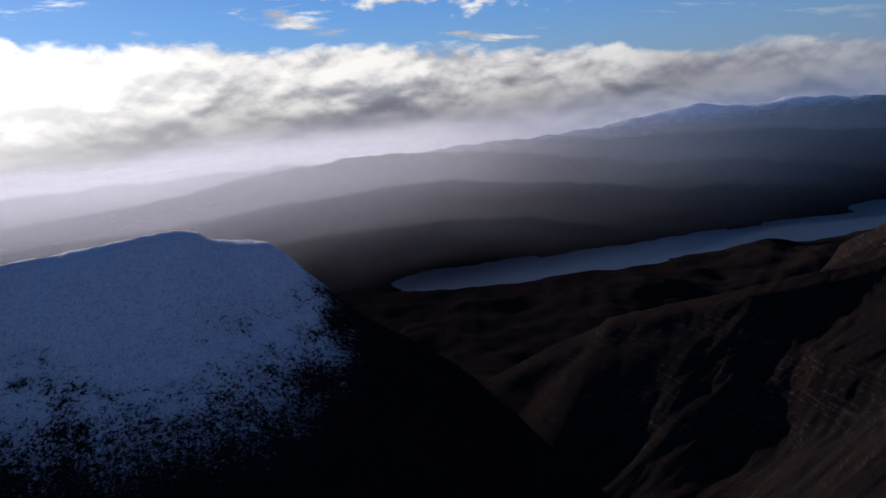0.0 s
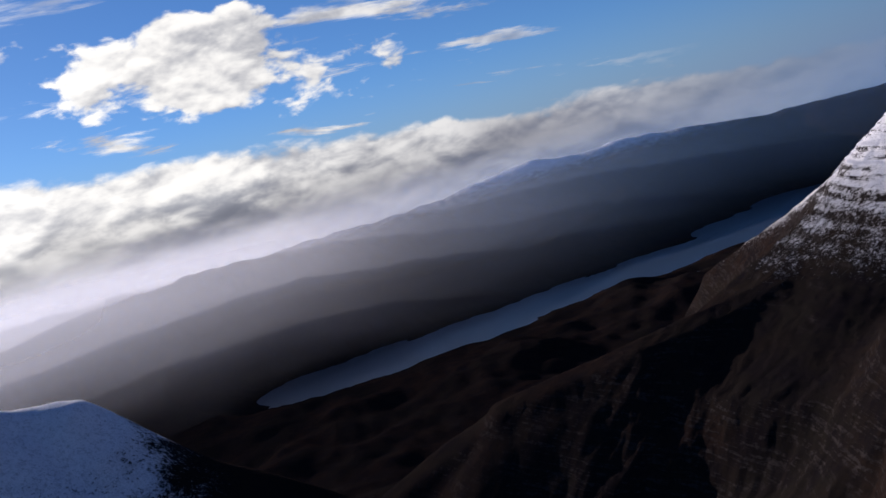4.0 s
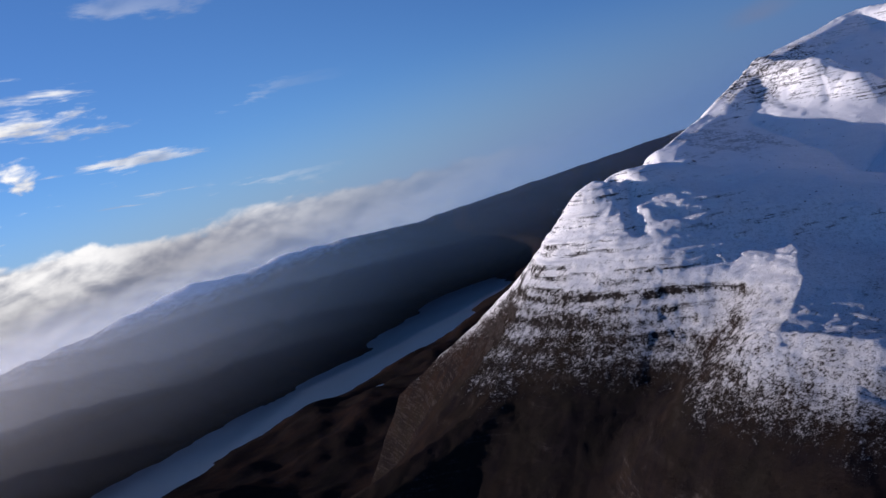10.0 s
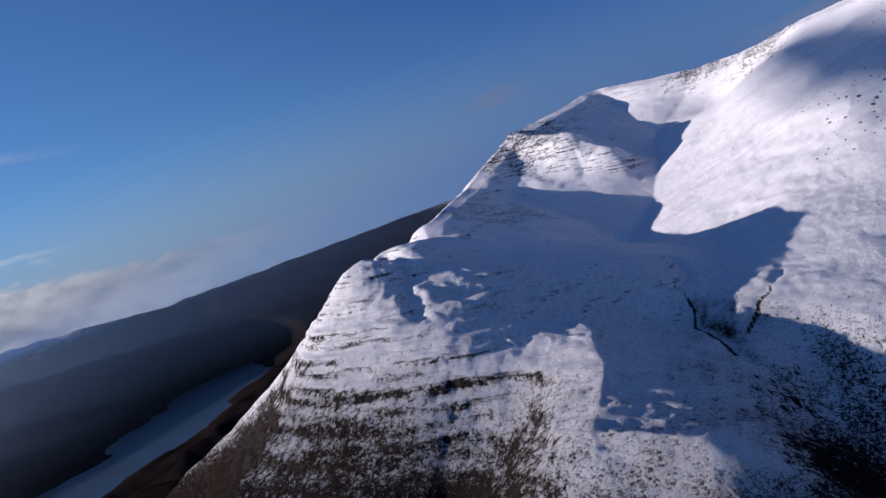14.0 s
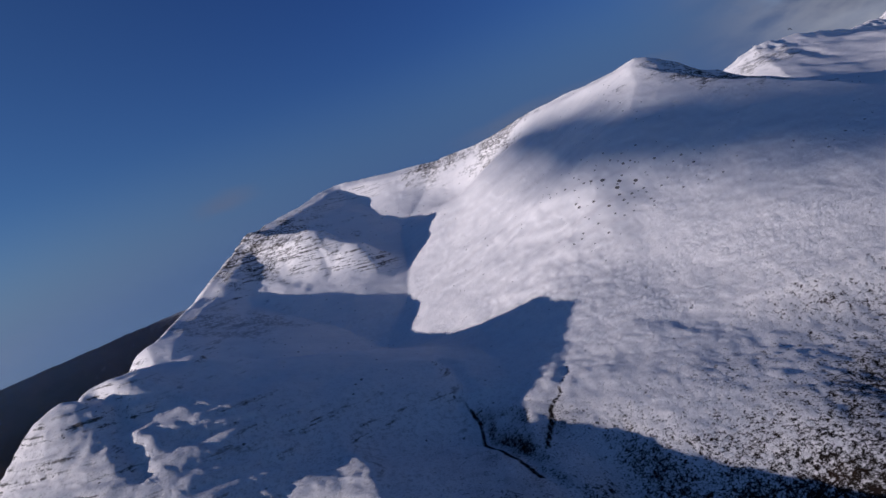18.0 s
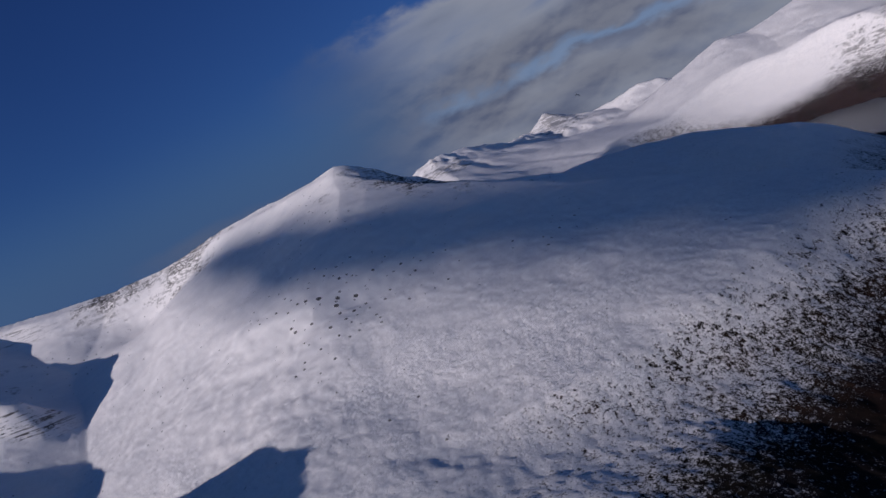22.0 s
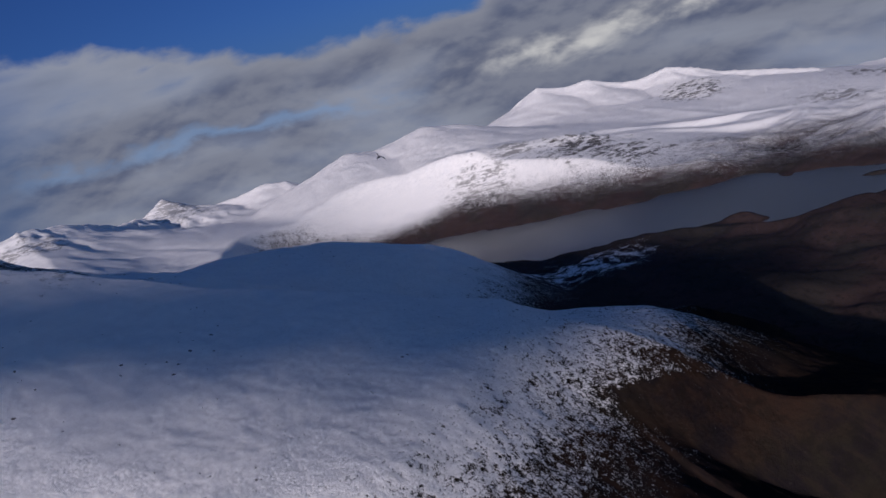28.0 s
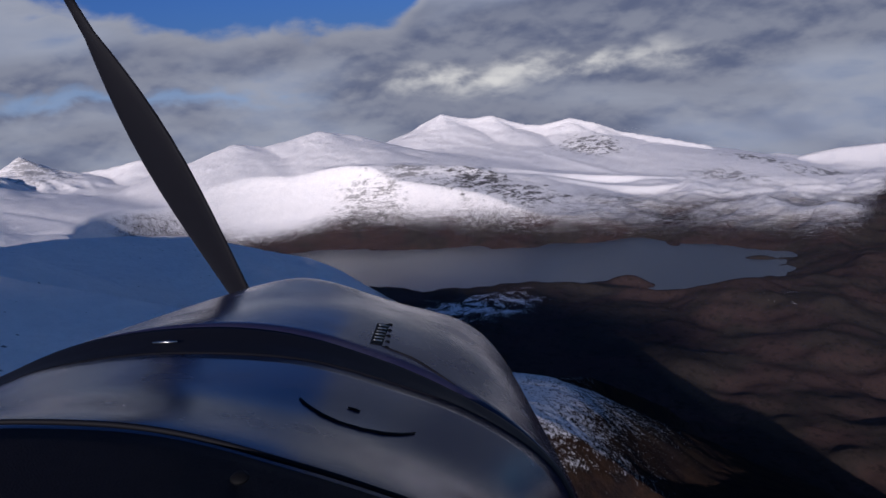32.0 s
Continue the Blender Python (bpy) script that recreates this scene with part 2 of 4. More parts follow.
low = g.ramp(xyz.outputs[2], 420.0, 270.0)
# how far above the snow line a place lies: by height, aspect and steepness, and with stones and grass showing through
line = g.math("ADD", xyz.outputs[2], g.math("MULTIPLY", g.ramp(xyz.outputs[1], -1300.0, -2600.0), 228.0))
for pattern, share in ((big, 35.0), (mid, 45.0), (runnels, 35.0)):
    line = g.math("ADD", line, g.math("MULTIPLY", g.math("SUBTRACT", pattern, 0.5), share))
southern = g.ramp(xyz.outputs[1], -1300.0, -2300.0)
sheltered = g.math("MULTIPLY", g.math("MULTIPLY", g.ramp(xyz.outputs[0], 1250.0, 1500.0), g.ramp(xyz.outputs[1], -350.0, -650.0)), g.ramp(xyz.outputs[1], -1650.0, -1150.0))
line = g.math("ADD", line, g.math("MULTIPLY", g.math("MULTIPLY", g.ramp(xyz.outputs[0], 2550.0, 2900.0), g.ramp(xyz.outputs[1], -900.0, -1300.0)), 110.0))
line = g.math("ADD", line, g.math("MULTIPLY", sheltered, g.math("ADD", 130.0, g.math("MULTIPLY", g.ramp(xyz.outputs[0], 2000.0, 2500.0), 110.0))))
bands = g.noise(g.scaled(pos, (0.012, 0.012, 0.10)), 1.0, 5, 0.6, 0.5)
patchy = g.noise(pos, 0.07, 7, 0.8)
for pattern, share in ((bands, 45.0), (patchy, 60.0)):
    line = g.math("ADD", line, g.math("MULTIPLY", g.math("MULTIPLY", g.math("SUBTRACT", pattern, 0.5), share), southern))
sunward = g.math("MULTIPLY", g.ramp(xyz.outputs[1], 270.0, 390.0), g.ramp(xyz.outputs[0], 1100.0, 900.0))
firm = g.math("SUBTRACT", 1.0, g.math("MULTIPLY", sunward, 0.45))
speckle = g.math("ADD", 150.0, g.math("MULTIPLY", rough, 150.0))
line = g.math("ADD", line, g.math("MULTIPLY", g.math("SUBTRACT", fine, 0.5), g.math("MULTIPLY", speckle, firm)))
line = g.math("ADD", line, g.math("MULTIPLY", g.math("SUBTRACT", stones, 0.5), g.math("MULTIPLY", firm, g.math("ADD", 60.0, g.math("MULTIPLY", low, 300.0)))))
ledges = g.math("MULTIPLY", g.ramp(g.math("ADD", g.math("MULTIPLY", beds, 0.7), g.math("MULTIPLY", fine, 0.3)), 0.505, 0.57), g.math("MULTIPLY", g.ramp(nrm.outputs[2], g.math("ADD", 0.88, g.math("MULTIPLY", southern, 0.09)), g.math("ADD", 0.74, g.math("MULTIPLY", southern, 0.14))), g.math("MULTIPLY", g.ramp(xyz.outputs[1], 330.0, 430.0), g.ramp(xyz.outputs[0], 250.0, 450.0))))
rock = g.math("MULTIPLY", ledges, 0.9)
# steep and north-facing ground holds less snow
steep = g.math("ADD", nrm.outputs[2], g.math("ADD", g.math("MULTIPLY", g.math("SUBTRACT", fine, 0.5), 0.45), g.math("MULTIPLY", g.math("SUBTRACT", mid, 0.5), 0.25)))
away_south = g.math("SUBTRACT", 1.0, g.math("MULTIPLY", southern, 0.8))
line = g.math("ADD", line, g.math("MULTIPLY", g.math("SUBTRACT", steep, 0.86), g.math("MULTIPLY", away_south, 80.0)))
line = g.math("SUBTRACT", line, g.math("MULTIPLY", g.ramp(steep, 0.80, 0.55), g.math("MULTIPLY", away_south, 70.0)))
line = g.math("SUBTRACT", line, g.math("MULTIPLY", nrm.outputs[1], g.math("MULTIPLY", away_south, 50.0)))
line = g.math("SUBTRACT", line, g.math("MULTIPLY", g.ramp(xyz.outputs[0], 1000.0, 900.0), 12.0))
# outcrops: middle, reach and how much rock shows; those of the far range are broken into level bands
OUTCROPS = (((1512, -66, 428), 130.0, 0.95), ((1800, 225, 485), 95.0, 0.8), ((1905, 345, 470), 80.0, 0.9), ((1715, 700, 465), 165.0, 0.95), ((1420, 700, 350), 110.0, 0.5),
            ((2240, -2600, 140), 210.0, 0.9), ((2030, -2570, 95), 190.0, 0.9), ((1760, -2740, 50), 160.0, 0.6), ((2490, -2500, 190), 130.0, 0.6), ((2560, -2300, 80), 160.0, 0.6),
            ((2190, -3760, 165), 190.0, 0.8), ((1474, -3500, 8), 200.0, 0.6), ((1452, -4080, 30), 190.0, 0.8), ((1142, -4020, -48), 260.0, 0.7), ((3560, -1010, 372), 160.0, 0.6), ((4125, -1960, 300), 220.0, 0.5))
banded = g.math("ADD", g.math("MULTIPLY", bands, 0.55), g.math("MULTIPLY", patchy, 0.45))
near_by = g.math("ADD", g.math("MULTIPLY", beds, 0.4), g.math("MULTIPLY", fine, 0.6))
for at, reach, much in OUTCROPS:
    away = g.node("ShaderNodeVectorMath", operation="DISTANCE")
    g.put(away.inputs[0], pos)
    g.put(away.inputs[1], at)
    far_off = at[1] < -1000 or at[0] > 3000
    shown = g.ramp(banded, 0.475, 0.525) if far_off else g.ramp(near_by, 0.47, 0.52)
    show = g.math("MULTIPLY", g.ramp(g.math("ADD", away.outputs["Value"], g.math("MULTIPLY", g.math("SUBTRACT", mid, 0.5), reach * 3.0)), reach, reach * 0.35), shown)
    rock = g.math("MAXIMUM", rock, g.math("MULTIPLY", show, much))
# boulders that stand out of the snow here and there, closer together in one field
field = g.node("ShaderNodeVectorMath", operation="DISTANCE")
g.put(field.inputs[0], pos)
g.put(field.inputs[1], (1285, 175, 375))
cells = g.node("ShaderNodeTexVoronoi")
g.put(cells.inputs["Vector"], g.scaled(pos, (0.10, 0.13, 0.16)))
cells.inputs["Scale"].default_value = 1.0
chance = g.node("ShaderNodeSeparateColor")
g.put(chance.inputs[0], cells.outputs["Color"])
crowd = g.math("ADD", g.math("MULTIPLY", g.ramp(field.outputs["Value"], 150.0, 20.0), 0.6), g.math("MULTIPLY", g.ramp(big, 0.42, 0.60), 0.32))
size = g.math("SUBTRACT", g.math("MULTIPLY", g.math("ADD", chance.outputs[0], crowd), 0.32), 0.22)
boulders = g.ramp(g.math("SUBTRACT", size, g.math("ADD", cells.outputs["Distance"], g.math("MULTIPLY", g.math("SUBTRACT", stones, 0.5), 0.5))), 0.0, 0.04)
rock = g.math("MAXIMUM", rock, g.math("MULTIPLY", boulders, g.math("MULTIPLY", g.ramp(xyz.outputs[0], 820.0, 900.0), g.math("MULTIPLY", g.ramp(xyz.outputs[1], -800.0, -600.0), 0.85))))
line = g.math("SUBTRACT", line, g.math("MULTIPLY", sunward, 42.0))
line = g.math("ADD", line, g.math("MULTIPLY", g.ramp(xyz.outputs[0], 250.0, 50.0), 85.0))
line = g.math("SUBTRACT", line, g.math("MULTIPLY", g.math("MULTIPLY", g.ramp(xyz.outputs[1], 520.0, 640.0), g.ramp(xyz.outputs[0], 1000.0, 850.0)), 34.0))
line = g.math("SUBTRACT", line, g.math("MULTIPLY", g.ramp(xyz.outputs[1], 1300.0, 2200.0), 165.0))
# the foot of the buttress is bare; the far south lies white down to its base
line = g.math("SUBTRACT", line, g.math("MULTIPLY", g.math("MULTIPLY", g.ramp(xyz.outputs[2], 290.0, 255.0), g.math("MULTIPLY", g.ramp(xyz.outputs[0], 820.0, 690.0), g.ramp(xyz.outputs[0], 450.0, 520.0))), 45.0))
line = g.math("ADD", line, g.math("ADD", g.math("MULTIPLY", g.ramp(xyz.outputs[1], -2800.0, -3200.0), 60.0), g.math("MULTIPLY", g.ramp(xyz.outputs[1], -3300.0, -4000.0), 90.0)))
# a dusting on two stretches of low moor in the south
for at, reach, much in (((900, -1450, 34), 300.0, 165.0), ((1560, -1300, 40), 260.0, 172.0)):
    away = g.node("ShaderNodeVectorMath", operation="DISTANCE")
    g.put(away.inputs[0], pos)
    g.put(away.inputs[1], at)
    line = g.math("ADD", line, g.math("MULTIPLY", g.math("MULTIPLY", g.ramp(away.outputs["Value"], reach, reach * 0.2), g.ramp(mid, 0.30, 0.70)), much))
# the western foot of the slopes is bare
line = g.math("SUBTRACT", line, g.math("MULTIPLY", g.math("MULTIPLY", g.ramp(xyz.outputs[0], 915.0, 840.0), g.ramp(xyz.outputs[1], 230.0, 110.0)), 60.0))
streams = g.node("ShaderNodeAttribute", attribute_name="stream").outputs["Fac"]
line = g.math("SUBTRACT", line, g.math("MULTIPLY", g.ramp(g.math("ADD", streams, g.math("MULTIPLY", g.math("SUBTRACT", stones, 0.5), 2.4)), 0.35, 0.9), 58.0))
snowy = g.math("MULTIPLY", g.ramp(line, 212.0, 272.0), g.math("SUBTRACT", 1.0, rock))
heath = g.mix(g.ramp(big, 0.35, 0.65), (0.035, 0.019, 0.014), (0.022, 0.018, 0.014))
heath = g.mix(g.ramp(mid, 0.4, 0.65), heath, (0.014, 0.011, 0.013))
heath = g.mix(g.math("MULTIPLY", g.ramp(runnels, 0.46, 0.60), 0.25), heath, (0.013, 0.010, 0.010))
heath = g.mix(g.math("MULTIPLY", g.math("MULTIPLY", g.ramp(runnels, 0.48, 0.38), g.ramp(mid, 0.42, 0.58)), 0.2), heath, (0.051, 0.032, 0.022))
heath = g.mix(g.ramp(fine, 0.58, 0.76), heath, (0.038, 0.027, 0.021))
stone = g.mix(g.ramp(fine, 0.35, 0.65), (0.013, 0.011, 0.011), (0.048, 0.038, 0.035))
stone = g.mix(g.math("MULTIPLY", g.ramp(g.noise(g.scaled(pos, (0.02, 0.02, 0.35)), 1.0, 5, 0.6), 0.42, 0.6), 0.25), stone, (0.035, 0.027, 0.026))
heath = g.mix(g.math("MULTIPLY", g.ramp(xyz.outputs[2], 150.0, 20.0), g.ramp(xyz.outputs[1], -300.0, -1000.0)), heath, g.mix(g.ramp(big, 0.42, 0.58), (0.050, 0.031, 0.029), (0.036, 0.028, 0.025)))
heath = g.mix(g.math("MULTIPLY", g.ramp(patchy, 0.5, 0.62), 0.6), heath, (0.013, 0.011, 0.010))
# the heath gets darker towards the north
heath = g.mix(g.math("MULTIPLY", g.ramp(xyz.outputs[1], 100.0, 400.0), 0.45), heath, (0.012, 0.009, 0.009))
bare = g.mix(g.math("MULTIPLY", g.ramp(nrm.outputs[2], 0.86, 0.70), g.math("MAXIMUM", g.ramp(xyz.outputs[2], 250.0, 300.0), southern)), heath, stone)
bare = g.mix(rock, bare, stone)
white = g.mix(g.ramp(blown, 0.3, 0.7), (0.90, 0.86, 0.86), (0.83, 0.80, 0.81))
# thin snow over rough ground lets grey stone through
grit = g.ramp(g.math("ADD", g.math("MULTIPLY", stones, 0.5), g.math("MULTIPLY", fine, 0.5)), 0.47, 0.60)
meagre = g.math("ADD", g.math("MULTIPLY", sunward, 0.34), g.math("MULTIPLY", low, 0.2))
white = g.mix(g.math("MULTIPLY", grit, meagre), white, (0.20, 0.18, 0.18))
relief_fine = g.math("MULTIPLY", fine, g.math("ADD", 0.16, g.math("ADD", g.math("MULTIPLY", low, g.math("ADD", 0.4, rough)), g.math("MULTIPLY", sunward, 0.7))))
for pattern, share in ((g.math("MULTIPLY", beds, sunward), 1.1), (g.math("MULTIPLY", patchy, southern), 1.6), (blown, 0.16), (runnels, 0.06), (stones, g.math("ADD", 0.5, g.math("MULTIPLY", sunward, 0.8))), (g.noise(g.scaled(pos, (0.35, 0.12, 0.35)), 1.0, 5, 0.7, 0.5), 0.22)):
    relief_fine = g.math("ADD", relief_fine, g.math("MULTIPLY", pattern, share))
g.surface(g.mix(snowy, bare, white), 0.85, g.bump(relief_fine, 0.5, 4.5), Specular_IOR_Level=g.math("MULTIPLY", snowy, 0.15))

m_water, g = material("loch_water")
pos = g.node("ShaderNodeNewGeometry").outputs["Position"]
g.surface((0.03, 0.04, 0.055), 0.32, g.bump(g.noise(pos, 0.15, 4), 0.25, 0.5))

# ---- relief ----
K = 0.8  # metres in one unit of the plan below
gen = np.random.RandomState(7)
PERM = gen.permutation(512)
PERM = np.concatenate([PERM, PERM, PERM])
GX, GY = np.cos(np.arange(512) * 2.399), np.sin(np.arange(512) * 2.399)


def perlin(x, y):
    xi, yi = np.floor(x).astype(int), np.floor(y).astype(int)
    fx, fy = x - xi, y - yi
    u, v = fx * fx * fx * (fx * (fx * 6 - 15) + 10), fy * fy * fy * (fy * (fy * 6 - 15) + 10)
    xi, yi = xi & 255, yi & 255

    def corner(i, j):
        k = PERM[PERM[(xi + i) & 255] + ((yi + j) & 255)] & 511
        return GX[k] * (fx - i) + GY[k] * (fy - j)

    a, b = corner(0, 0), corner(0, 1)
    a, b = a + u * (corner(1, 0) - a), b + u * (corner(1, 1) - b)
    return (a + v * (b - a)) * 1.5


def fbm(x, y, size, octaves, ridged=False, gain=0.5):
    total, amp = 0.0, 1.0
    for i in range(octaves):
        n = perlin(x / size + 17.3 * i, y / size - 9.1 * i)
        total = total + amp * ((0.5 - np.abs(n)) if ridged else n)
        amp, size = amp * gain, size / 2.03
    return total


def crest(x, y, line, profile, left=1.0, right=1.0, cap=1.0):
    """Height under a crest line of (x, y, height) points, falling off by profile: rows of (distance, drop).
    left and right: how much steeper the two sides are, going along the line, and cap: the part west of its start."""
    best = np.full(x.shape, -1e9)
    for (ax, ay, az), (bx, by, bz) in zip(line, line[1:]):
        dx, dy = bx - ax, by - ay
        s = np.clip(((x - ax) * dx + (y - ay) * dy) / (dx * dx + dy * dy), 0, 1)
        side = (dx * (y - ay) - dy * (x - ax)) / math.hypot(dx, dy)
        d = np.hypot(x - ax - s * dx, y - ay - s * dy)
        d = d * np.interp(side, [-40, 80], [right, left]) * np.interp(x - line[0][0], [-100, 20], [cap, 1.0])
        best = np.maximum(best, az + s * (bz - az) - np.interp(d, [p[0] for p in profile], [p[1] for p in profile]))
    return best


def soft(a, b, k=14.0):
    """The higher of two, rounded where they meet."""
    h = np.clip(0.5 + 0.5 * (a - b) / k, 0, 1)
    return b + (a - b) * h + k * h * (1 - h)


MASSIF = [(0, 0), (35, 8), (90, 42), (400, 168), (720, 275), (820, 350), (1150, 640), (2000, 1300)]
SPUR = [(0, 0), (50, 12), (200, 70), (270, 115), (350, 182), (480, 292), (700, 465), (1500, 1000)]
STEEP = [(0, 0), (30, 10), (170, 150), (500, 430), (1200, 950)]
FAR = [(0, 0), (80, 20), (700, 230), (1600, 430), (3000, 700)]
PEAK = [(0, 0), (45, 30), (170, 95), (520, 205), (1200, 330), (3000, 800)]
HILL = [(0, 0), (60, 18), (260, 85), (620, 190), (1300, 330), (3000, 800)]
SHELF = [(0, 0), (50, 14), (170, 84), (480, 190), (1000, 330), (2600, 800)]
CRESTS = [
    # the buttress and the ridge behind it, up to the back of the corrie and round to the summit
    ([(1228, 862, 533), (1252, 848, 522), (1275, 836, 534), (1335, 792, 521), (1362, 850, 511), (1400, 880, 496), (1540, 895, 488), (1642, 922, 520)], MASSIF, 1.35, 1.0, 1.42),
    ([(1642, 922, 520), (1950, 930, 548), (2195, 860, 622), (2510, 690, 658), (2375, 430, 614), (2235, 242, 628), (1956, 30, 636)], MASSIF, 2.2, 1.0, 1.0),
    ([(2195, 860, 618), (2050, 720, 585), (1990, 650, 535)], STEEP, 1.0, 1.0, 1.0),
    # ribs below the summit
    ([(1956, 30, 636), (1780, 120, 560), (1595, 232, 468), (1437, 330, 400)], SPUR, 1.25, 1.0, 1.0),
    ([(1437, 336, 402), (1260, 422, 382), (1110, 466, 358), (1000, 490, 330)], SPUR, 0.6, 0.68, 1.0),
    ([(1700, -230, 405), (1500, -210, 378), (1330, -250, 370), (1275, -465, 285)], SPUR, 0.8, 1.7, 1.0),
    ([(1330, -60, 320), (1215, 40, 314), (1180, 150, 314), (1130, 270, 298)], SPUR, 0.9, 0.6, 1.0),
    ([(1940, -20, 580), (1925, -110, 525), (1960, -240, 462), (2020, -315, 448), (2110, -440, 430), (2165, -570, 414), (2230, -728, 390), (2292, -890, 358), (2300, -1030, 310), (2330, -1150, 230)], SPUR, 1.0, 0.9, 1.0),
    # the foot of the buttress
    ([(1260, 660, 398), (1130, 605, 384), (1000, 560, 380), (885, 565, 382), (862, 480, 374)], SPUR, 0.8, 1.3, 1.0),
    ([(1060, 920, 368), (900, 900, 352), (760, 1000, 318), (600, 1150, 270), (350, 1330, 130)], STEEP, 0.8, 1.1, 1.0),
    ([(-900, 1100, 520), (-500, 1250, 500), (-330, 1300, 478), (-250, 1300, 480), (-150, 1300, 490), (-60, 1305, 494), (-28, 1310, 475), (5, 1320, 466), (42, 1320, 461), (60, 1322, 440)], STEEP, 1.0, 1.0, 1.0),
    # hills beyond the long loch
    ([(-2500, 4300, 500), (-500, 4700, 500), (1000, 4400, 490), (2300, 4800, 480), (3100, 4700, 560), (3400, 4600, 510), (3700, 4450, 535), (4500, 3900, 420),
      (5300, 2900, 400), (5800, 1500, 390), (6000, 0, 380), (5900, -900, 330)], FAR, 1.0, 1.0, 1.0),
    # the snowy range in the south: far peaks, the broad hill, the long back ridge and the shelf of crags before them
    ([(4667, -1320, 525), (4700, -1400, 532), (4745, -1580, 510), (4850, -1883, 430), (5050, -2150, 405), (5516, -2278, 380), (5404, -2373, 384), (5280, -2481, 463), (5238, -2637, 372), (5220, -2752, 332), (5070, -2873, 341), (4922, -2981, 380),
      (4837, -3083, 362), (4735, -3200, 276)], PEAK, 1.0, 1.0, 1.0),
    ([(4735, -3200, 250), (4319, -2612, 288), (4247, -2771, 361), (4122, -2973, 432), (4046, -3116, 407), (3955, -3265, 430), (3881, -3392, 457), (3786, -3530, 424), (3612, -3777, 296), (3690, -4200, 240)], HILL, 1.0, 1.0, 1.0),
    ([(4300, -4250, 240), (4087, -4422, 274), (3899, -4545, 414), (3789, -4612, 471), (3624, -4706, 418), (3485, -4780, 424), (3284, -4878, 346), (3180, -4926, 336), (3017, -4995, 372),
      (2864, -5054, 325), (2697, -5113, 250), (2425, -5197, 185), (2157, -5265, 122), (1809, -5334, -70)], PEAK, 1.0, 1.0, 1.0),
    ([(1790, -5641, -110), (1648, -5661, -10), (1424, -5686, 35), (1000, -5700, 60), (0, -5500, 150), (-2000, -5200, 260)], PEAK, 1.0, 1.0, 1.0),
    ([(3200, -7000, 40), (2949, -7058, 80), (2616, -7143, 165), (1940, -7268, 105), (1307, -7328, -53)], PEAK, 1.0, 1.0, 1.0),
    ([(3510, -2522, 244), (3331, -2934, 300), (3203, -3149, 275), (2934, -3373, 230), (2685, -3503, 154), (2357, -3642, 40)], SHELF, 0.4, 1.0, 1.0),
    ([(2900, -4300, 190), (2232, -4050, 50), (1758, -4328, 15), (1334, -4589, -15), (600, -4700, 0)], FAR, 1.0, 1.0, 1.0),
    ([(4755, -1354, 525), (4100, -1150, 400), (3560, -990, 330), (3520, -1500, 230), (3500, -1800, 140)], FAR, 1.0, 1.0, 1.0),
    ([(-2600, -4000, 300), (-2900, -1000, 420), (-2800, 2000, 480), (-2500, 4300, 500)], FAR, 1.0, 1.0, 1.0),
]
LOCHS = [([(900, 3050), (1800, 2940), (2300, 2850), (2800, 2830), (3600, 3050)], 235, 0.0),
         ([(1640, -2480), (1900, -2480), (2250, -2340), (2700, -2260), (3050, -2180)], 330, -40.0)]


GULLIES = [([(1330, 520), (1262, 500), (1235, 504), (1195, 494), (1160, 494), (1130, 482), (1062, 458), (980, 390)], 6, 12), ([(1248, 397), (1222, 400), (1200, 414), (1184, 416), (1170, 429), (1105, 446)], 1.5, 6),
           ([(1262, 850), (1225, 815), (1180, 790), (1130, 765)], 8, 9)]


def hollow(x, y, cx, cy, rx, ry):
    return np.exp(-(((x - cx) / rx) ** 2 + ((y - cy) / ry) ** 2))


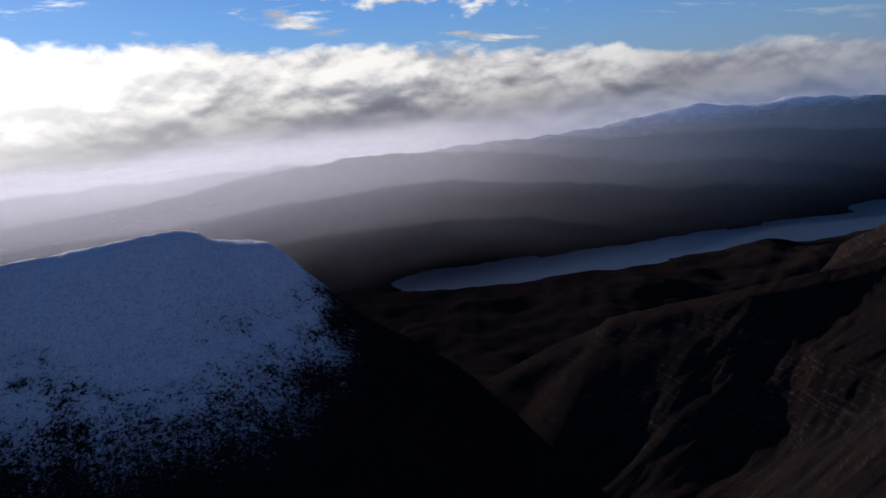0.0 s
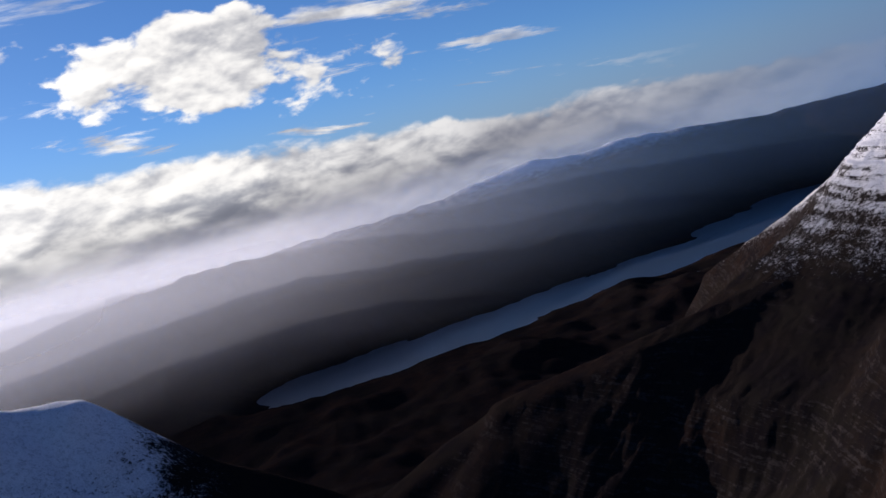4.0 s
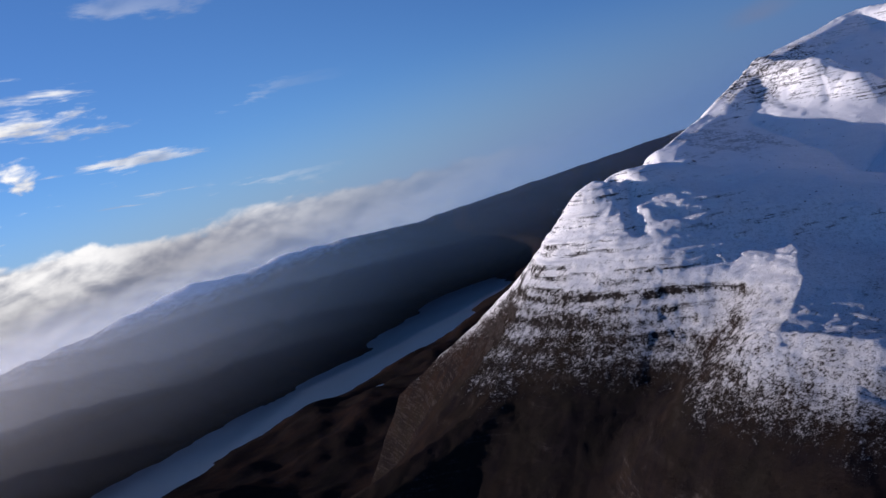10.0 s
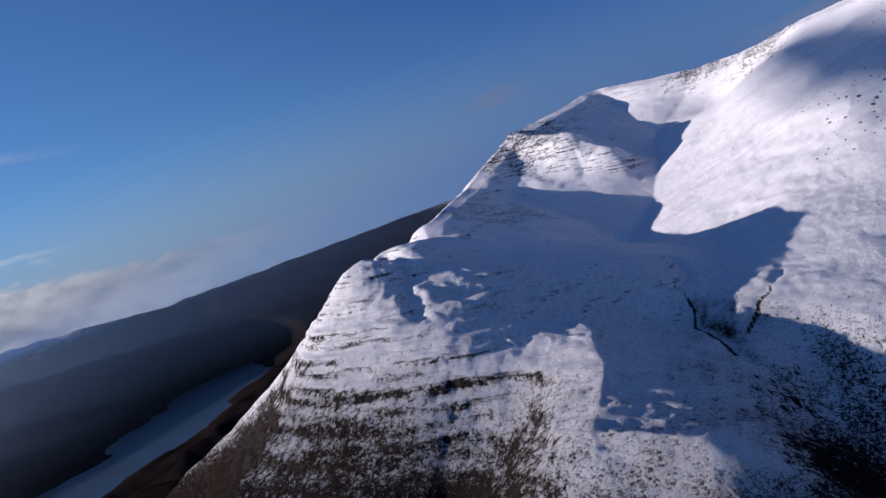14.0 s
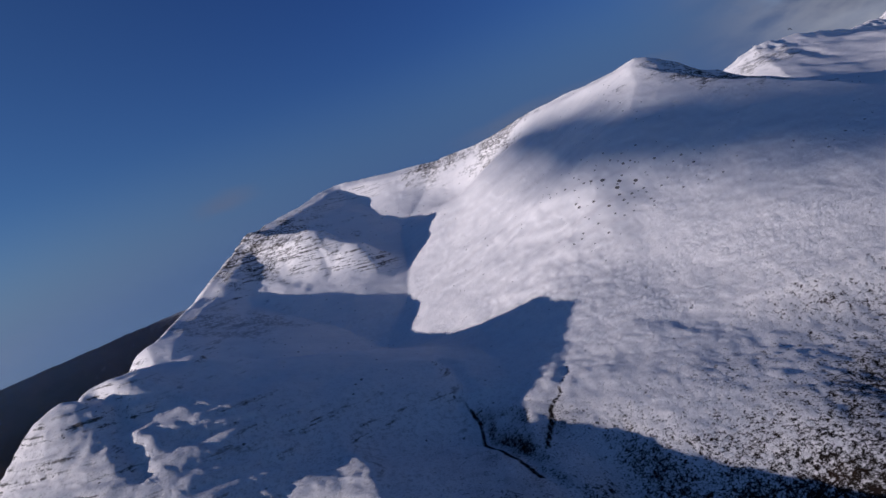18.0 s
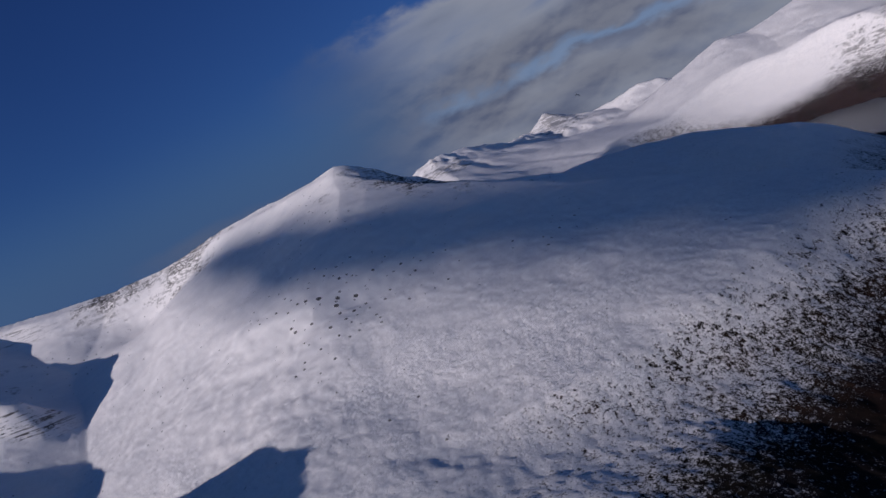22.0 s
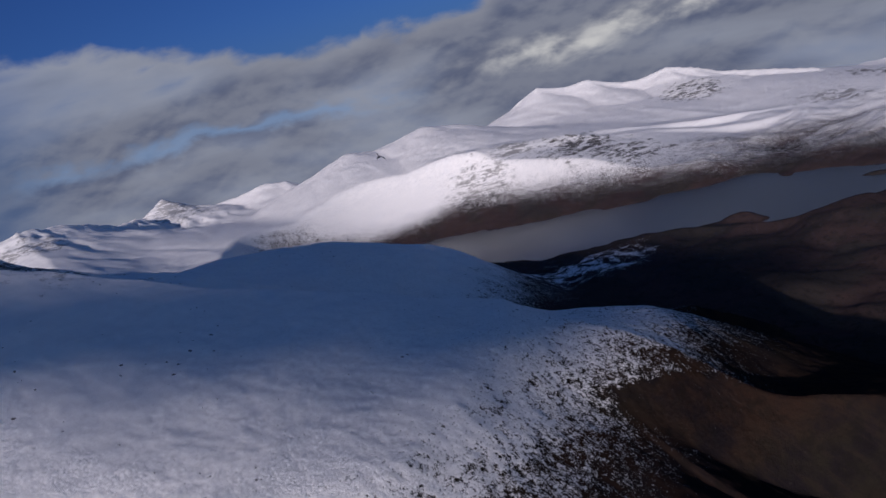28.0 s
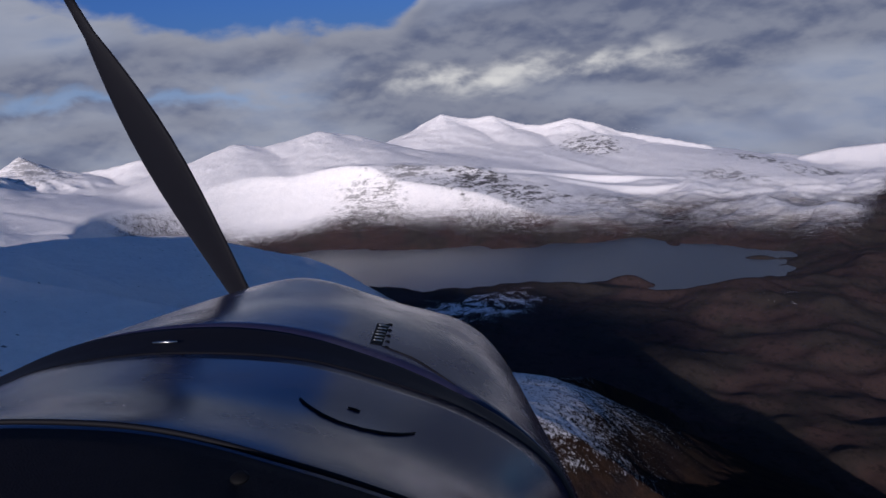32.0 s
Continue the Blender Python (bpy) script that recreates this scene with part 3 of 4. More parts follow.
def relief(x, y):
    n1 = fbm(x, y, 420.0, 4)
    warp = np.interp(y, [-2400, -1200], [2.5, 11.0])
    wx, wy = x + warp * fbm(x + 900, y, 170.0, 2), y + warp * fbm(x, y + 700, 170.0, 2)
    z = np.full(x.shape, -300.0)
    for line, profile, left, right, cap in CRESTS:
        z = soft(z, crest(wx, wy, line, profile, left, right, cap), 22.0)
    z = z - 58 * hollow(x, y, 1105, -440, 75, 130) - 30 * hollow(x, y, 1900, -110, 75, 75) - 42 * hollow(x, y, 2225, 400, 75, 95) - 16 * hollow(x, y, 1040, 395, 70, 30) - 70 * hollow(x, y, 905, 345, 95, 72)
    for line, deep, wide in GULLIES:
        d = -crest(wx, wy, [(a, b, 0) for a, b in line], [(0, 0), (9000, 9000)])
        z = z - deep * np.exp(-(d / wide) ** 2)
    z = soft(z, 20 + 45 * n1 - 115 / (1 + np.exp((y + 4300) / 220.0)), 60.0)
    # the shoulder of the buttress, turned towards the evening sun
    shoulder = np.where(y < 640, np.exp(-((y - 640) / 85.0) ** 2), np.clip((870 - y) / 230, 0, 1))
    z = z + 37 * shoulder * np.exp(-((x - 1072) / 122.0) ** 2)
    high = np.clip((z - 40) / 250, 0, 1)
    rocky = np.clip(fbm(x + 300, y - 500, 300.0, 3) * 1.5 - 0.05, 0, 1) * high

    def spot(cx, cy, rx, ry):
        return np.exp(-(((x - cx) / rx) ** 2 + ((y - cy) / ry) ** 2))

    crags = 1.1 * spot(2760, -3290, 330, 110) + 0.8 * spot(2350, -3560, 300, 90) + 0.8 * spot(2500, -5080, 300, 120) + spot(1130, 790, 280, 260) + spot(2250, 880, 260, 130) + 0.8 * spot(1935, -60, 110, 70)
    knolls = spot(-250, 1280, 500, 220) + 0.2 * spot(960, 520, 200, 160) + 0.5 * spot(1180, -100, 160, 420) + 0.9 * spot(2275, 330, 130, 170)
    range_s = 1 / (1 + np.exp((y + 2600) / 150.0)) + spot(4850, -1900, 500, 900)
    range_n = 1 / (1 + np.exp((3300 - y) / 500.0))
    rocky = np.clip(rocky + 0.55 * crags + 0.5 * knolls + 0.5 * range_s * high, 0, 1.2)
    z = z + rocky * (4 * fbm(x, y, 120.0, 3, True) - 2 + 1.4 * fbm(x, y, 46.0, 4, True) - 0.6) + (1.3 + 0.8 * high) * fbm(x, y, 110.0, 4) + (0.4 + 0.2 * rocky + 0.5 * np.clip((430 - z) / 90, 0, 1) * np.clip((z - 90) / 90, 0, 1)) * fbm(x, y, 15.0, 3, False, 0.65)
    # broken crags and hummocks that the low sun picks out
    craggy = np.clip(spot(1130, 790, 240, 230) + 0.9 * spot(930, 545, 230, 110) + 0.5 * spot(1190, 640, 160, 110) + 0.7 * spot(-150, 1290, 350, 120) + 0.6 * spot(2080, 850, 120, 70), 0, 1)
    z = z + craggy * (1.7 * fbm(x, y + 40, 20.0, 3, True, 0.6) - 0.8)
    slopes = np.clip(spot(1350, 200, 420, 380) + spot(1250, -250, 260, 320) + 0.6 * spot(1750, -350, 420, 420), 0, 1)
    z = z + slopes * (1.2 * fbm(x, y, 70.0, 3) + 0.2 * fbm(x * 0.6 + y * 0.35, y, 12.0, 2))
    z = z + (0.25 + 0.75 * high) * (range_s * 9 * fbm(x, y, 420.0, 5) + range_n * (30 * fbm(x, y, 420.0, 5, True, 0.53) - 17))
    z = z + np.clip(spot(5000, -2000, 500, 700) + 0.8 * spot(4600, -1350, 300, 200), 0, 1) * high * (34 * fbm(x, y, 170.0, 4, True) - 17)
    # tussocks and runnels on the lower slopes
    z = z + np.clip((340 - z) / 80, 0, 1) * np.clip((z - 20) / 60, 0, 1) * (x > 400) * (x < 2400) * (y < 1000) * (y > -900) * (4.5 * fbm(x * 0.45, y, 40.0, 4) * np.clip((900 - x) / 150, 0.25, 1))
    # ledges of level-bedded rock, thick and thin
    much = np.clip(crags * 1.0 + 0.15 * range_s * high, 0, 0.95)
    for bed, share, shift in ((24.0, 0.45, 0.0), (11.0, 0.5, 300.0)):
        q = (z + (0.08 * x - 0.13 * y) * (y > -1000) + 8 * fbm(x + shift, y, 160.0, 2)) / bed
        fr = q - np.floor(q)
        here = np.clip(0.65 + 1.6 * fbm(x - shift, y + 90, 90.0, 3), 0, 1)
        z = z + much * share * here * bed * (fr * fr * (3 - 2 * fr) - fr - 0.12 * np.sin(2 * np.pi * fr))
    for line, half, level in LOCHS:
        d = -crest(x, y, [(a, b, 0) for a, b in line], [(0, 0), (9000, 9000)])
        d = d + 110 * fbm(x, y, 420.0, 5) * np.clip(1 - (d - half - 60) / 260, 0, 1)
        t = np.clip((d - half) / 800.0, 0, 1)
        z = np.where(d < half, level - 12, np.minimum(z, level - 12 + 60 * np.sqrt(t) + 60 * t + 900 * t * t * t))
    z = z + 22 * spot(1395, -2600, 70, 28) + 45 * spot(1715, -2170, 70, 45)
    return z


def graded(knots):
    """Grid lines through rows of (place, spacing), with the spacing changing evenly between them."""
    places, steps = zip(*knots)
    out = [places[0]]
    while out[-1] < places[-1]:
        out.append(out[-1] + float(np.interp(out[-1], places, steps)))
    return np.array(out)


def along(x, y, lines):
    """1 on the lines, falling to 0 within a few metres of them."""
    best = np.zeros(x.shape)
    for line, wide in lines:
        d = -crest(x, y, [(a, b, 0) for a, b in line], [(0, 0), (9000, 9000)])
        best = np.maximum(best, np.exp(-(d / wide) ** 2))
    return best


STREAMS = [([(1300, 510), (1262, 500), (1235, 504), (1195, 494), (1160, 496), (1130, 482), (1062, 458)], 2.6), ([(1248, 397), (1222, 400), (1200, 414), (1184, 416), (1170, 429), (1105, 446)], 2.8)]


def sheet(name, xs, ys, z, mat):
    nx, ny = len(xs), len(ys)
    gx, gy = np.meshgrid(xs, ys)
    co = np.stack([gx, gy, z], -1).reshape(-1, 3) * K
    i = np.arange(nx * ny).reshape(ny, nx)
    quads = np.stack([i[:-1, :-1], i[:-1, 1:], i[1:, 1:], i[1:, :-1]], -1).reshape(-1)
    me = bpy.data.meshes.new(name)
    me.vertices.add(nx * ny)
    me.vertices.foreach_set("co", co.ravel())
    me.loops.add(len(quads))
    me.loops.foreach_set("vertex_index", quads)
    me.polygons.add(len(quads) // 4)
    me.polygons.foreach_set("loop_start", np.arange(0, len(quads), 4))
    me.polygons.foreach_set("use_smooth", np.ones(len(quads) // 4, bool))
    me.update()
    me.validate()
    me.attributes.new("stream", "FLOAT", "POINT").data.foreach_set("value", along(gx, gy, STREAMS).ravel().astype(np.float32))
    me.materials.append(mat)
    return new(name, me)


XS = graded([(-3400, 60), (-600, 30), (-350, 7), (80, 7), (250, 16), (580, 10), (660, 3.6), (2350, 3.2), (2500, 10), (2900, 14), (5200, 16), (5500, 30), (7200, 45)])
YS = graded([(-7600, 40), (-5500, 26), (-5100, 14), (-2500, 14), (-1600, 18), (-800, 6), (-650, 3.2), (960, 3.2), (1050, 7), (1380, 7), (1600, 20), (2500, 24), (3200, 24), (5600, 40)])
GXX, GYY = np.meshgrid(XS, YS)
tagged(sheet("ground", XS, YS, relief(GXX, GYY), m_ground), "snowy mountain massif above dark brown heather moorland", "mountains", kind="structure")


def part(name, bm, mat, parent=None, label=""):
    """Links a bmesh as one mesh object, under a thing where one is given."""
    me = bpy.data.meshes.new(name)
    bm.normal_update()
    bm.to_mesh(me)
    bm.free()
    me.materials.append(mat)
    ob = new(name, me)
    ob.parent = parent
    return tagged(ob, label)


def loch(name, line, half, level, label):
    xs, ys = [p[0] for p in line], [p[1] for p in line]
    bm = bmesh.new()
    r = half + 200
    corners = [(min(xs) - r, min(ys) - r), (max(xs) + r, min(ys) - r), (max(xs) + r, max(ys) + r), (min(xs) - r, max(ys) + r)]
    bm.faces.new([bm.verts.new((a * K, b * K, level * K)) for a, b in corners])
    tagged(part(name, bm, m_water), label, "water", kind="structure")


loch("water_1", *LOCHS[0], "long dark loch below hazy moorland hills")
loch("water_2", *LOCHS[1], "grey loch below the snowy mountain range")

# ---- cloud and mist ----
m_cloud, g = material("cloud")
diff = g.node("ShaderNodeBsdfDiffuse")
g.put(diff.inputs[0], (0.9, 0.9, 0.92))
thin = g.node("ShaderNodeBsdfTranslucent")
g.put(thin.inputs[0], (0.95, 0.94, 0.93))
body = g.node("ShaderNodeMixShader")
body.inputs[0].default_value = 0.6
g.put(body.inputs[1], diff.outputs[0])
g.put(body.inputs[2], thin.outputs[0])
g.out(body.outputs[0])


def cumulus(name, centre, radii, lean, count, seed, label):
    """A long flat heap of many puffs, larger in the middle, ragged at the rim. lean: how far it trends south over its half length."""
    rnd = random.Random(seed)
    bm = bmesh.new()
    for _ in range(count):
        r, a = rnd.random() ** 0.6, rnd.random() * 2 * math.pi
        at = Vector((r * math.cos(a) * radii[0], r * math.sin(a) * radii[1] - lean * r * math.cos(a), (rnd.random() - 0.5) * radii[2]))
        size = (1.2 - 0.55 * r) * rnd.uniform(75, 120)
        made = bmesh.ops.create_icosphere(bm, subdivisions=2, radius=1.0)["verts"]
        for v in made:
            p = v.co.copy()
            lump = noise.fractal(p * 1.6 + at * 0.07, 0.7, 2.1, 4)
            v.co = (p * (1 + 0.35 * lump)) * size
            v.co.z *= 0.16
            v.co = (Vector(centre) + at + v.co) * K
    for f in bm.faces:
        f.smooth = True
    tagged(part(name, bm, m_cloud), label, "cloud", kind="stuff")


# out of sight; added and shaped to throw shade on the slope below the summit
cumulus("shade_cloud", (-700, 8800, 3000), (640, 165, 16), 120, 190, 4, "unseen long flat cumulus cloud with ragged edges, far in the north, added to shade the slope")

# the haze over the valleys, put in as thin see-through sheets
def misty(name, density, colour):
    """Thin haze that the sun lights from before and behind."""
    m, t = material(name)
    at = t.node("ShaderNodeNewGeometry").outputs["Position"]
    front, through_it, body_, veil_ = (t.node(k) for k in ("ShaderNodeBsdfDiffuse", "ShaderNodeBsdfTranslucent", "ShaderNodeMixShader", "ShaderNodeMixShader"))
    tone = colour(t, at)
    t.put(front.inputs[0], tone)
    t.put(through_it.inputs[0], tone)
    body_.inputs[0].default_value = 0.7
    t.put(body_.inputs[1], front.outputs[0])
    t.put(body_.inputs[2], through_it.outputs[0])
    t.put(veil_.inputs[0], density(t, at))
    t.put(veil_.inputs[1], t.node("ShaderNodeBsdfTransparent").outputs[0])
    t.put(veil_.inputs[2], body_.outputs[0])
    t.out(veil_.outputs[0])
    return m


MIST_X, MIST_Y = 300.0, 250.0


def northern(share, reach):
    """Denser towards the sun, so its glare is put into the veil, in the valley bottoms thinner than at the height of
    the hilltops; past reach it thins out.
    """
    def density(t, at):
        parts = t.node("ShaderNodeSeparateXYZ")
        t.put(parts.inputs[0], at)
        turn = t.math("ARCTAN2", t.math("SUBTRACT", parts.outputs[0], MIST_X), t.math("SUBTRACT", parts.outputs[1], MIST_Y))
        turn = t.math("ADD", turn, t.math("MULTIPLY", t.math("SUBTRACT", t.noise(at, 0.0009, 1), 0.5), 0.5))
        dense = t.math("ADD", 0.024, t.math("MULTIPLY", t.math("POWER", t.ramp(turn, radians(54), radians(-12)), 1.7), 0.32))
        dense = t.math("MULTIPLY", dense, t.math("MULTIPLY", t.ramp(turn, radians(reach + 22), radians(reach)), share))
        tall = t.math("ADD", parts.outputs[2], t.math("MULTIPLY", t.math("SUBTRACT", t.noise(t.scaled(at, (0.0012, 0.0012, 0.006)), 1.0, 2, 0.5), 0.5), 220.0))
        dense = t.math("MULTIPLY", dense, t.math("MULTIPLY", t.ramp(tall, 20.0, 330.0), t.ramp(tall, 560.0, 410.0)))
        return t.math("MINIMUM", dense, 0.85)
    return density


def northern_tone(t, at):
    """Scattered light put into the haze's colour: warm grey towards the sun, bluer away from it."""
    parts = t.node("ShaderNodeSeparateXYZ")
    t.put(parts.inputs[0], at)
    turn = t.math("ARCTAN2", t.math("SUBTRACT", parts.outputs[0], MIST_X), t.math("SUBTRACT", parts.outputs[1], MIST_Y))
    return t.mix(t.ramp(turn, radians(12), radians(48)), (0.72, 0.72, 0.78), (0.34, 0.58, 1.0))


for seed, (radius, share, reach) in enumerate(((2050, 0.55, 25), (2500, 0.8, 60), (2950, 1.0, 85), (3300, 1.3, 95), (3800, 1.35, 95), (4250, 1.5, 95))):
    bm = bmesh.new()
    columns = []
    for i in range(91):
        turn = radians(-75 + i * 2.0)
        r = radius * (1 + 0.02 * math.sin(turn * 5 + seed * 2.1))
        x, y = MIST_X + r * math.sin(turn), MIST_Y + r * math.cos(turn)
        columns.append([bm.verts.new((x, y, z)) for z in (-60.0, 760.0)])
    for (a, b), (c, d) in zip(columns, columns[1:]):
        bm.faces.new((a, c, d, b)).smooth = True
    tagged(part("mist", bm, misty("northern_mist", northern(share, reach), northern_tone)), "thin veil of sunlit haze over the northern valley, tinted for sun glare", "mist", kind="stuff")


def southern_haze(t, at):
    parts = t.node("ShaderNodeSeparateXYZ")
    t.put(parts.inputs[0], at)
    thick = t.ramp(t.noise(t.scaled(at, (1.0, 1.0, 0.2)), 0.0012, 3, 0.5), 0.2, 0.85)
    return t.math("MULTIPLY", t.ramp(parts.outputs[1], -450.0, -950.0), t.math("ADD", 0.016, t.math("MULTIPLY", thick, 0.02)))


# two level sheets of pale haze, put in to lift the far valley's darks
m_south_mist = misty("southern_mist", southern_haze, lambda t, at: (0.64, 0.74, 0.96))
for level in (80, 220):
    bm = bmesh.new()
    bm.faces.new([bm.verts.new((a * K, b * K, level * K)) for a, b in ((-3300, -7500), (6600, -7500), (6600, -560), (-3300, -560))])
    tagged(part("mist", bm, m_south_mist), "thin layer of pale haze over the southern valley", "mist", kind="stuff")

# ---- the aircraft's nose, as it stands at the end of the flight ----
m_paint, g = material("navy_paint")
pos = g.node("ShaderNodeTexCoord").outputs["Object"]
dirt = g.noise(pos, 9.0, 6, 0.65)
g.surface(g.mix(g.ramp(dirt, 0.4, 0.75), (0.016, 0.016, 0.042), (0.027, 0.027, 0.052)), g.math("ADD", 0.19, g.math("MULTIPLY", g.ramp(g.noise(pos, 6.0, 5), 0.35, 0.75), 0.12)),
          g.bump(g.noise(pos, 3.0, 1), 0.08, 0.02), Specular_IOR_Level=0.26)
m_rubber, g = material("black_strip")
pos = g.node("ShaderNodeTexCoord").outputs["Object"]
g.surface((0.005, 0.005, 0.008), g.math("ADD", 0.55, g.math("MULTIPLY", g.noise(pos, 14.0, 4), 0.2)), g.bump(g.noise(pos, 90.0, 3), 0.1, 0.002), Specular_IOR_Level=0.12)
m_leather, g = material("black_leatherette")
pos = g.node("ShaderNodeTexCoord").outputs["Object"]
grain = g.node("ShaderNodeTexVoronoi", feature="DISTANCE_TO_EDGE")
g.put(grain.inputs["Vector"], g.scaled(pos, (60.0, 60.0, 110.0)))
g.surface((0.006, 0.005, 0.008), 0.7, g.bump(g.math("ADD", grain.outputs[0], g.math("MULTIPLY", g.noise(pos, 30.0, 4), 0.8)), 0.5, 0.004), Specular_IOR_Level=0.06)
m_metal, g = material("worn_metal")
pos = g.node("ShaderNodeTexCoord").outputs["Object"]
g.surface(g.mix(g.noise(pos, 60.0, 4), (0.35, 0.35, 0.37), (0.55, 0.54, 0.53)), 0.3, None, 1.0)
m_hole, g = material("dark_opening")
pos = g.node("ShaderNodeTexCoord").outputs["Object"]
g.surface(g.mix(g.noise(pos, 50.0, 3), (0.002, 0.002, 0.003), (0.006, 0.006, 0.007)), 0.7, Specular_IOR_Level=0.1)

from mathutils.bvhtree import BVHTree

SEAT = flown(*PATH[-1][1:])
FOCAL = 784 / math.tan(radians(57.48 / 2))


def ahead(x, y, depth):
    """A place in the cockpit's own frame: right, up and back from the pilot's eye."""
    return Vector(((x - 784) / FOCAL * depth, (441 - y) / FOCAL * depth, -depth))


def smooth_line(points, count):
    """count places evenly along a rounded line through the points."""
    p = np.array(points, float)
    t = np.concatenate([[0], np.cumsum(np.hypot(*np.diff(p, axis=0).T))])
    fine_t = np.linspace(0, t[-1], count)
    out = np.stack([np.interp(fine_t, t, p[:, i]) for i in (0, 1)], 1)
    for _ in range(3):
        out[1:-1] = (out[:-2] + 2 * out[1:-1] + out[2:]) / 4
    return out


def over(bm, x, y, lift=0.996):
    """The place on a shell that lies in the way from the pilot's eye, a little above its skin."""
    way_out = ahead(x, y, 1.0).normalized()
    hit = BVHTree.FromBMesh(bm).ray_cast(Vector((0, 0, 0)), way_out)[0]
    return hit * lift


def shell(rows, thickness, count=56, between=6):
    """A thin shell lofted through rows of (depth, line)."""
    lines = [np.array([ahead(x, y, depth) for x, y in smooth_line(line, count)]) for depth, line in rows]
    full = []
    for a, b in zip(lines, lines[1:]):
        for i in range(between):
            full.append(a + (b - a) * i / between)
    full.append(lines[-1])
    if len(rows) > 2:
        for _ in range(2):
            mid = [full[0]] + [(full[i - 1] + 2 * full[i] + full[i + 1]) / 4 for i in range(1, len(full) - 1)] + [full[-1]]
            full = mid
    bm = bmesh.new()
    grid = [[bm.verts.new(p) for p in row] for row in full]
    for r0, r1 in zip(grid, grid[1:]):
        for i in range(count - 1):
            f = bm.faces.new((r0[i], r0[i + 1], r1[i + 1], r1[i]))
            f.smooth = True
    bm.normal_update()
    bmesh.ops.solidify(bm, geom=bm.faces[:], thickness=thickness)
    return bm


def strip(points, width, mat_part, parent, label=""):
    """A thin raised bead along places in the cockpit's frame."""
    bm = bmesh.new()
    rings = []
    for i, p in enumerate(points):
        w = width * (0.45 + 0.55 * math.sin(math.pi * i / (len(points) - 1)) ** 0.5)
        way_on = (points[min(i + 1, len(points) - 1)] - points[max(i - 1, 0)]).normalized()
        side = way_on.cross(Vector((0, 1, 0.4))).normalized()
        up = side.cross(way_on)
        rings.append([bm.verts.new(p + (side * math.cos(a) + up * math.sin(a)) * w) for a in [k * math.pi / 3 for k in range(6)]])
    for r0, r1 in zip(rings, rings[1:]):
        for k in range(6):
            f = bm.faces.new((r0[k], r0[(k + 1) % 6], r1[(k + 1) % 6], r1[k]))
            f.smooth = True
    bm.faces.new(rings[0][::-1])
    bm.faces.new(rings[-1])
    bmesh.ops.recalc_face_normals(bm, faces=bm.faces[:])
    return part(mat_part[0], bm, mat_part[1], parent, label)


def disc(name, centre, normal_way, radius, mat, parent, label=""):
    bm = bmesh.new()
    bmesh.ops.create_uvsphere(bm, u_segments=14, v_segments=8, radius=radius)
    for v in bm.verts:
        v.co.z *= 0.4
    turn = Vector((0, 0, 1)).rotation_difference(normal_way).to_matrix().to_4x4()
    bmesh.ops.transform(bm, matrix=Matrix.Translation(centre) @ turn, verts=bm.verts[:])
    for f in bm.faces:
        f.smooth = True
    return part(name, bm, mat, parent, label)


nose = new("light_aircraft")
nose.matrix_world = SEAT
tagged(nose, "dark blue light aircraft nose with black leatherette coaming, in flight", "aircraft")
COAMING = [(-260, 772), (-60, 750), (0, 746), (100, 747), (200, 751), (300, 763), (400, 786), (500, 816), (560, 832), (650, 861), (720, 884), (900, 950)]
NEAR = [(x, y + 12) for x, y in COAMING]
BAND_LOW = [(-260, 800), (-60, 708), (0, 684), (60, 655), (180, 634), (280, 625), (400, 625), (520, 632), (600, 648), (700, 680), (800, 712), (900, 762), (985, 826), (1020, 890), (1040, 1000)]
BAND_TOP = [(-260, 780), (-60, 694), (0, 668), (100, 620), (180, 598), (280, 582), (400, 577), (480, 583), (560, 598), (650, 628), (720, 652), (800, 690), (900, 744), (985, 815), (1025, 885), (1050, 1000)]
MIDDLE = [(-120, 730), (0, 668), (100, 622), (170, 600), (260, 572), (380, 545), (500, 530), (600, 540), (680, 560), (780, 590), (870, 632), (930, 698), (975, 782), (1030, 884), (1062, 1000)]
FRONT = [(60, 690), (120, 630), (180, 600), (250, 571), (330, 543), (400, 520), (470, 498), (540, 483), (600, 496), (680, 525), (740, 543), (800, 553), (850, 576), (882, 612), (912, 660), (942, 724), (985, 815), (1030, 920), (1050, 1000)]
coaming = part("coaming", shell([(0.30, [(x, y + 560) for x, y in COAMING]), (0.52, [(x, y + 190) for x, y in COAMING]), (0.74, NEAR)], 0.006), m_leather, nose, "black grained leatherette coaming")
disc("button", ahead(424, 846, 0.655), Vector((0, 0.9, 0.4)).normalized(), 0.008, m_hole, coaming, "round dark press stud")
deck_bm = shell([(0.66, [(x, y + 150) for x, y in COAMING]), (0.76, COAMING), (0.98, [((a[0] + b[0]) / 2, (a[1] + b[1]) / 2) for a, b in zip(smooth_line(COAMING, 14), smooth_line(BAND_LOW, 14))]), (1.22, BAND_LOW)], 0.003)
hatch = [over(deck_bm, x, y) for x, y in ((531, 704), (538, 712), (548, 720), (570, 734), (600, 748), (640, 760), (680, 767), (710, 769), (735, 766))]
latch = [over(deck_bm, x, y) for x, y in ((616, 721), (628, 725), (638, 728))]
deck = part("deck_panel", deck_bm, m_paint, nose, "glossy navy blue metal panel")
strip([ahead(x, y, 0.755) for x, y in smooth_line(COAMING, 40)], 0.003, ("edge_bead", m_rubber), nose, "black rubber edge bead")
strip(hatch, 0.0022, ("hatch_rim", m_rubber), deck, "curved dark rim of the oil hatch")
strip(latch, 0.002, ("latch", m_rubber), deck, "small dark latch")
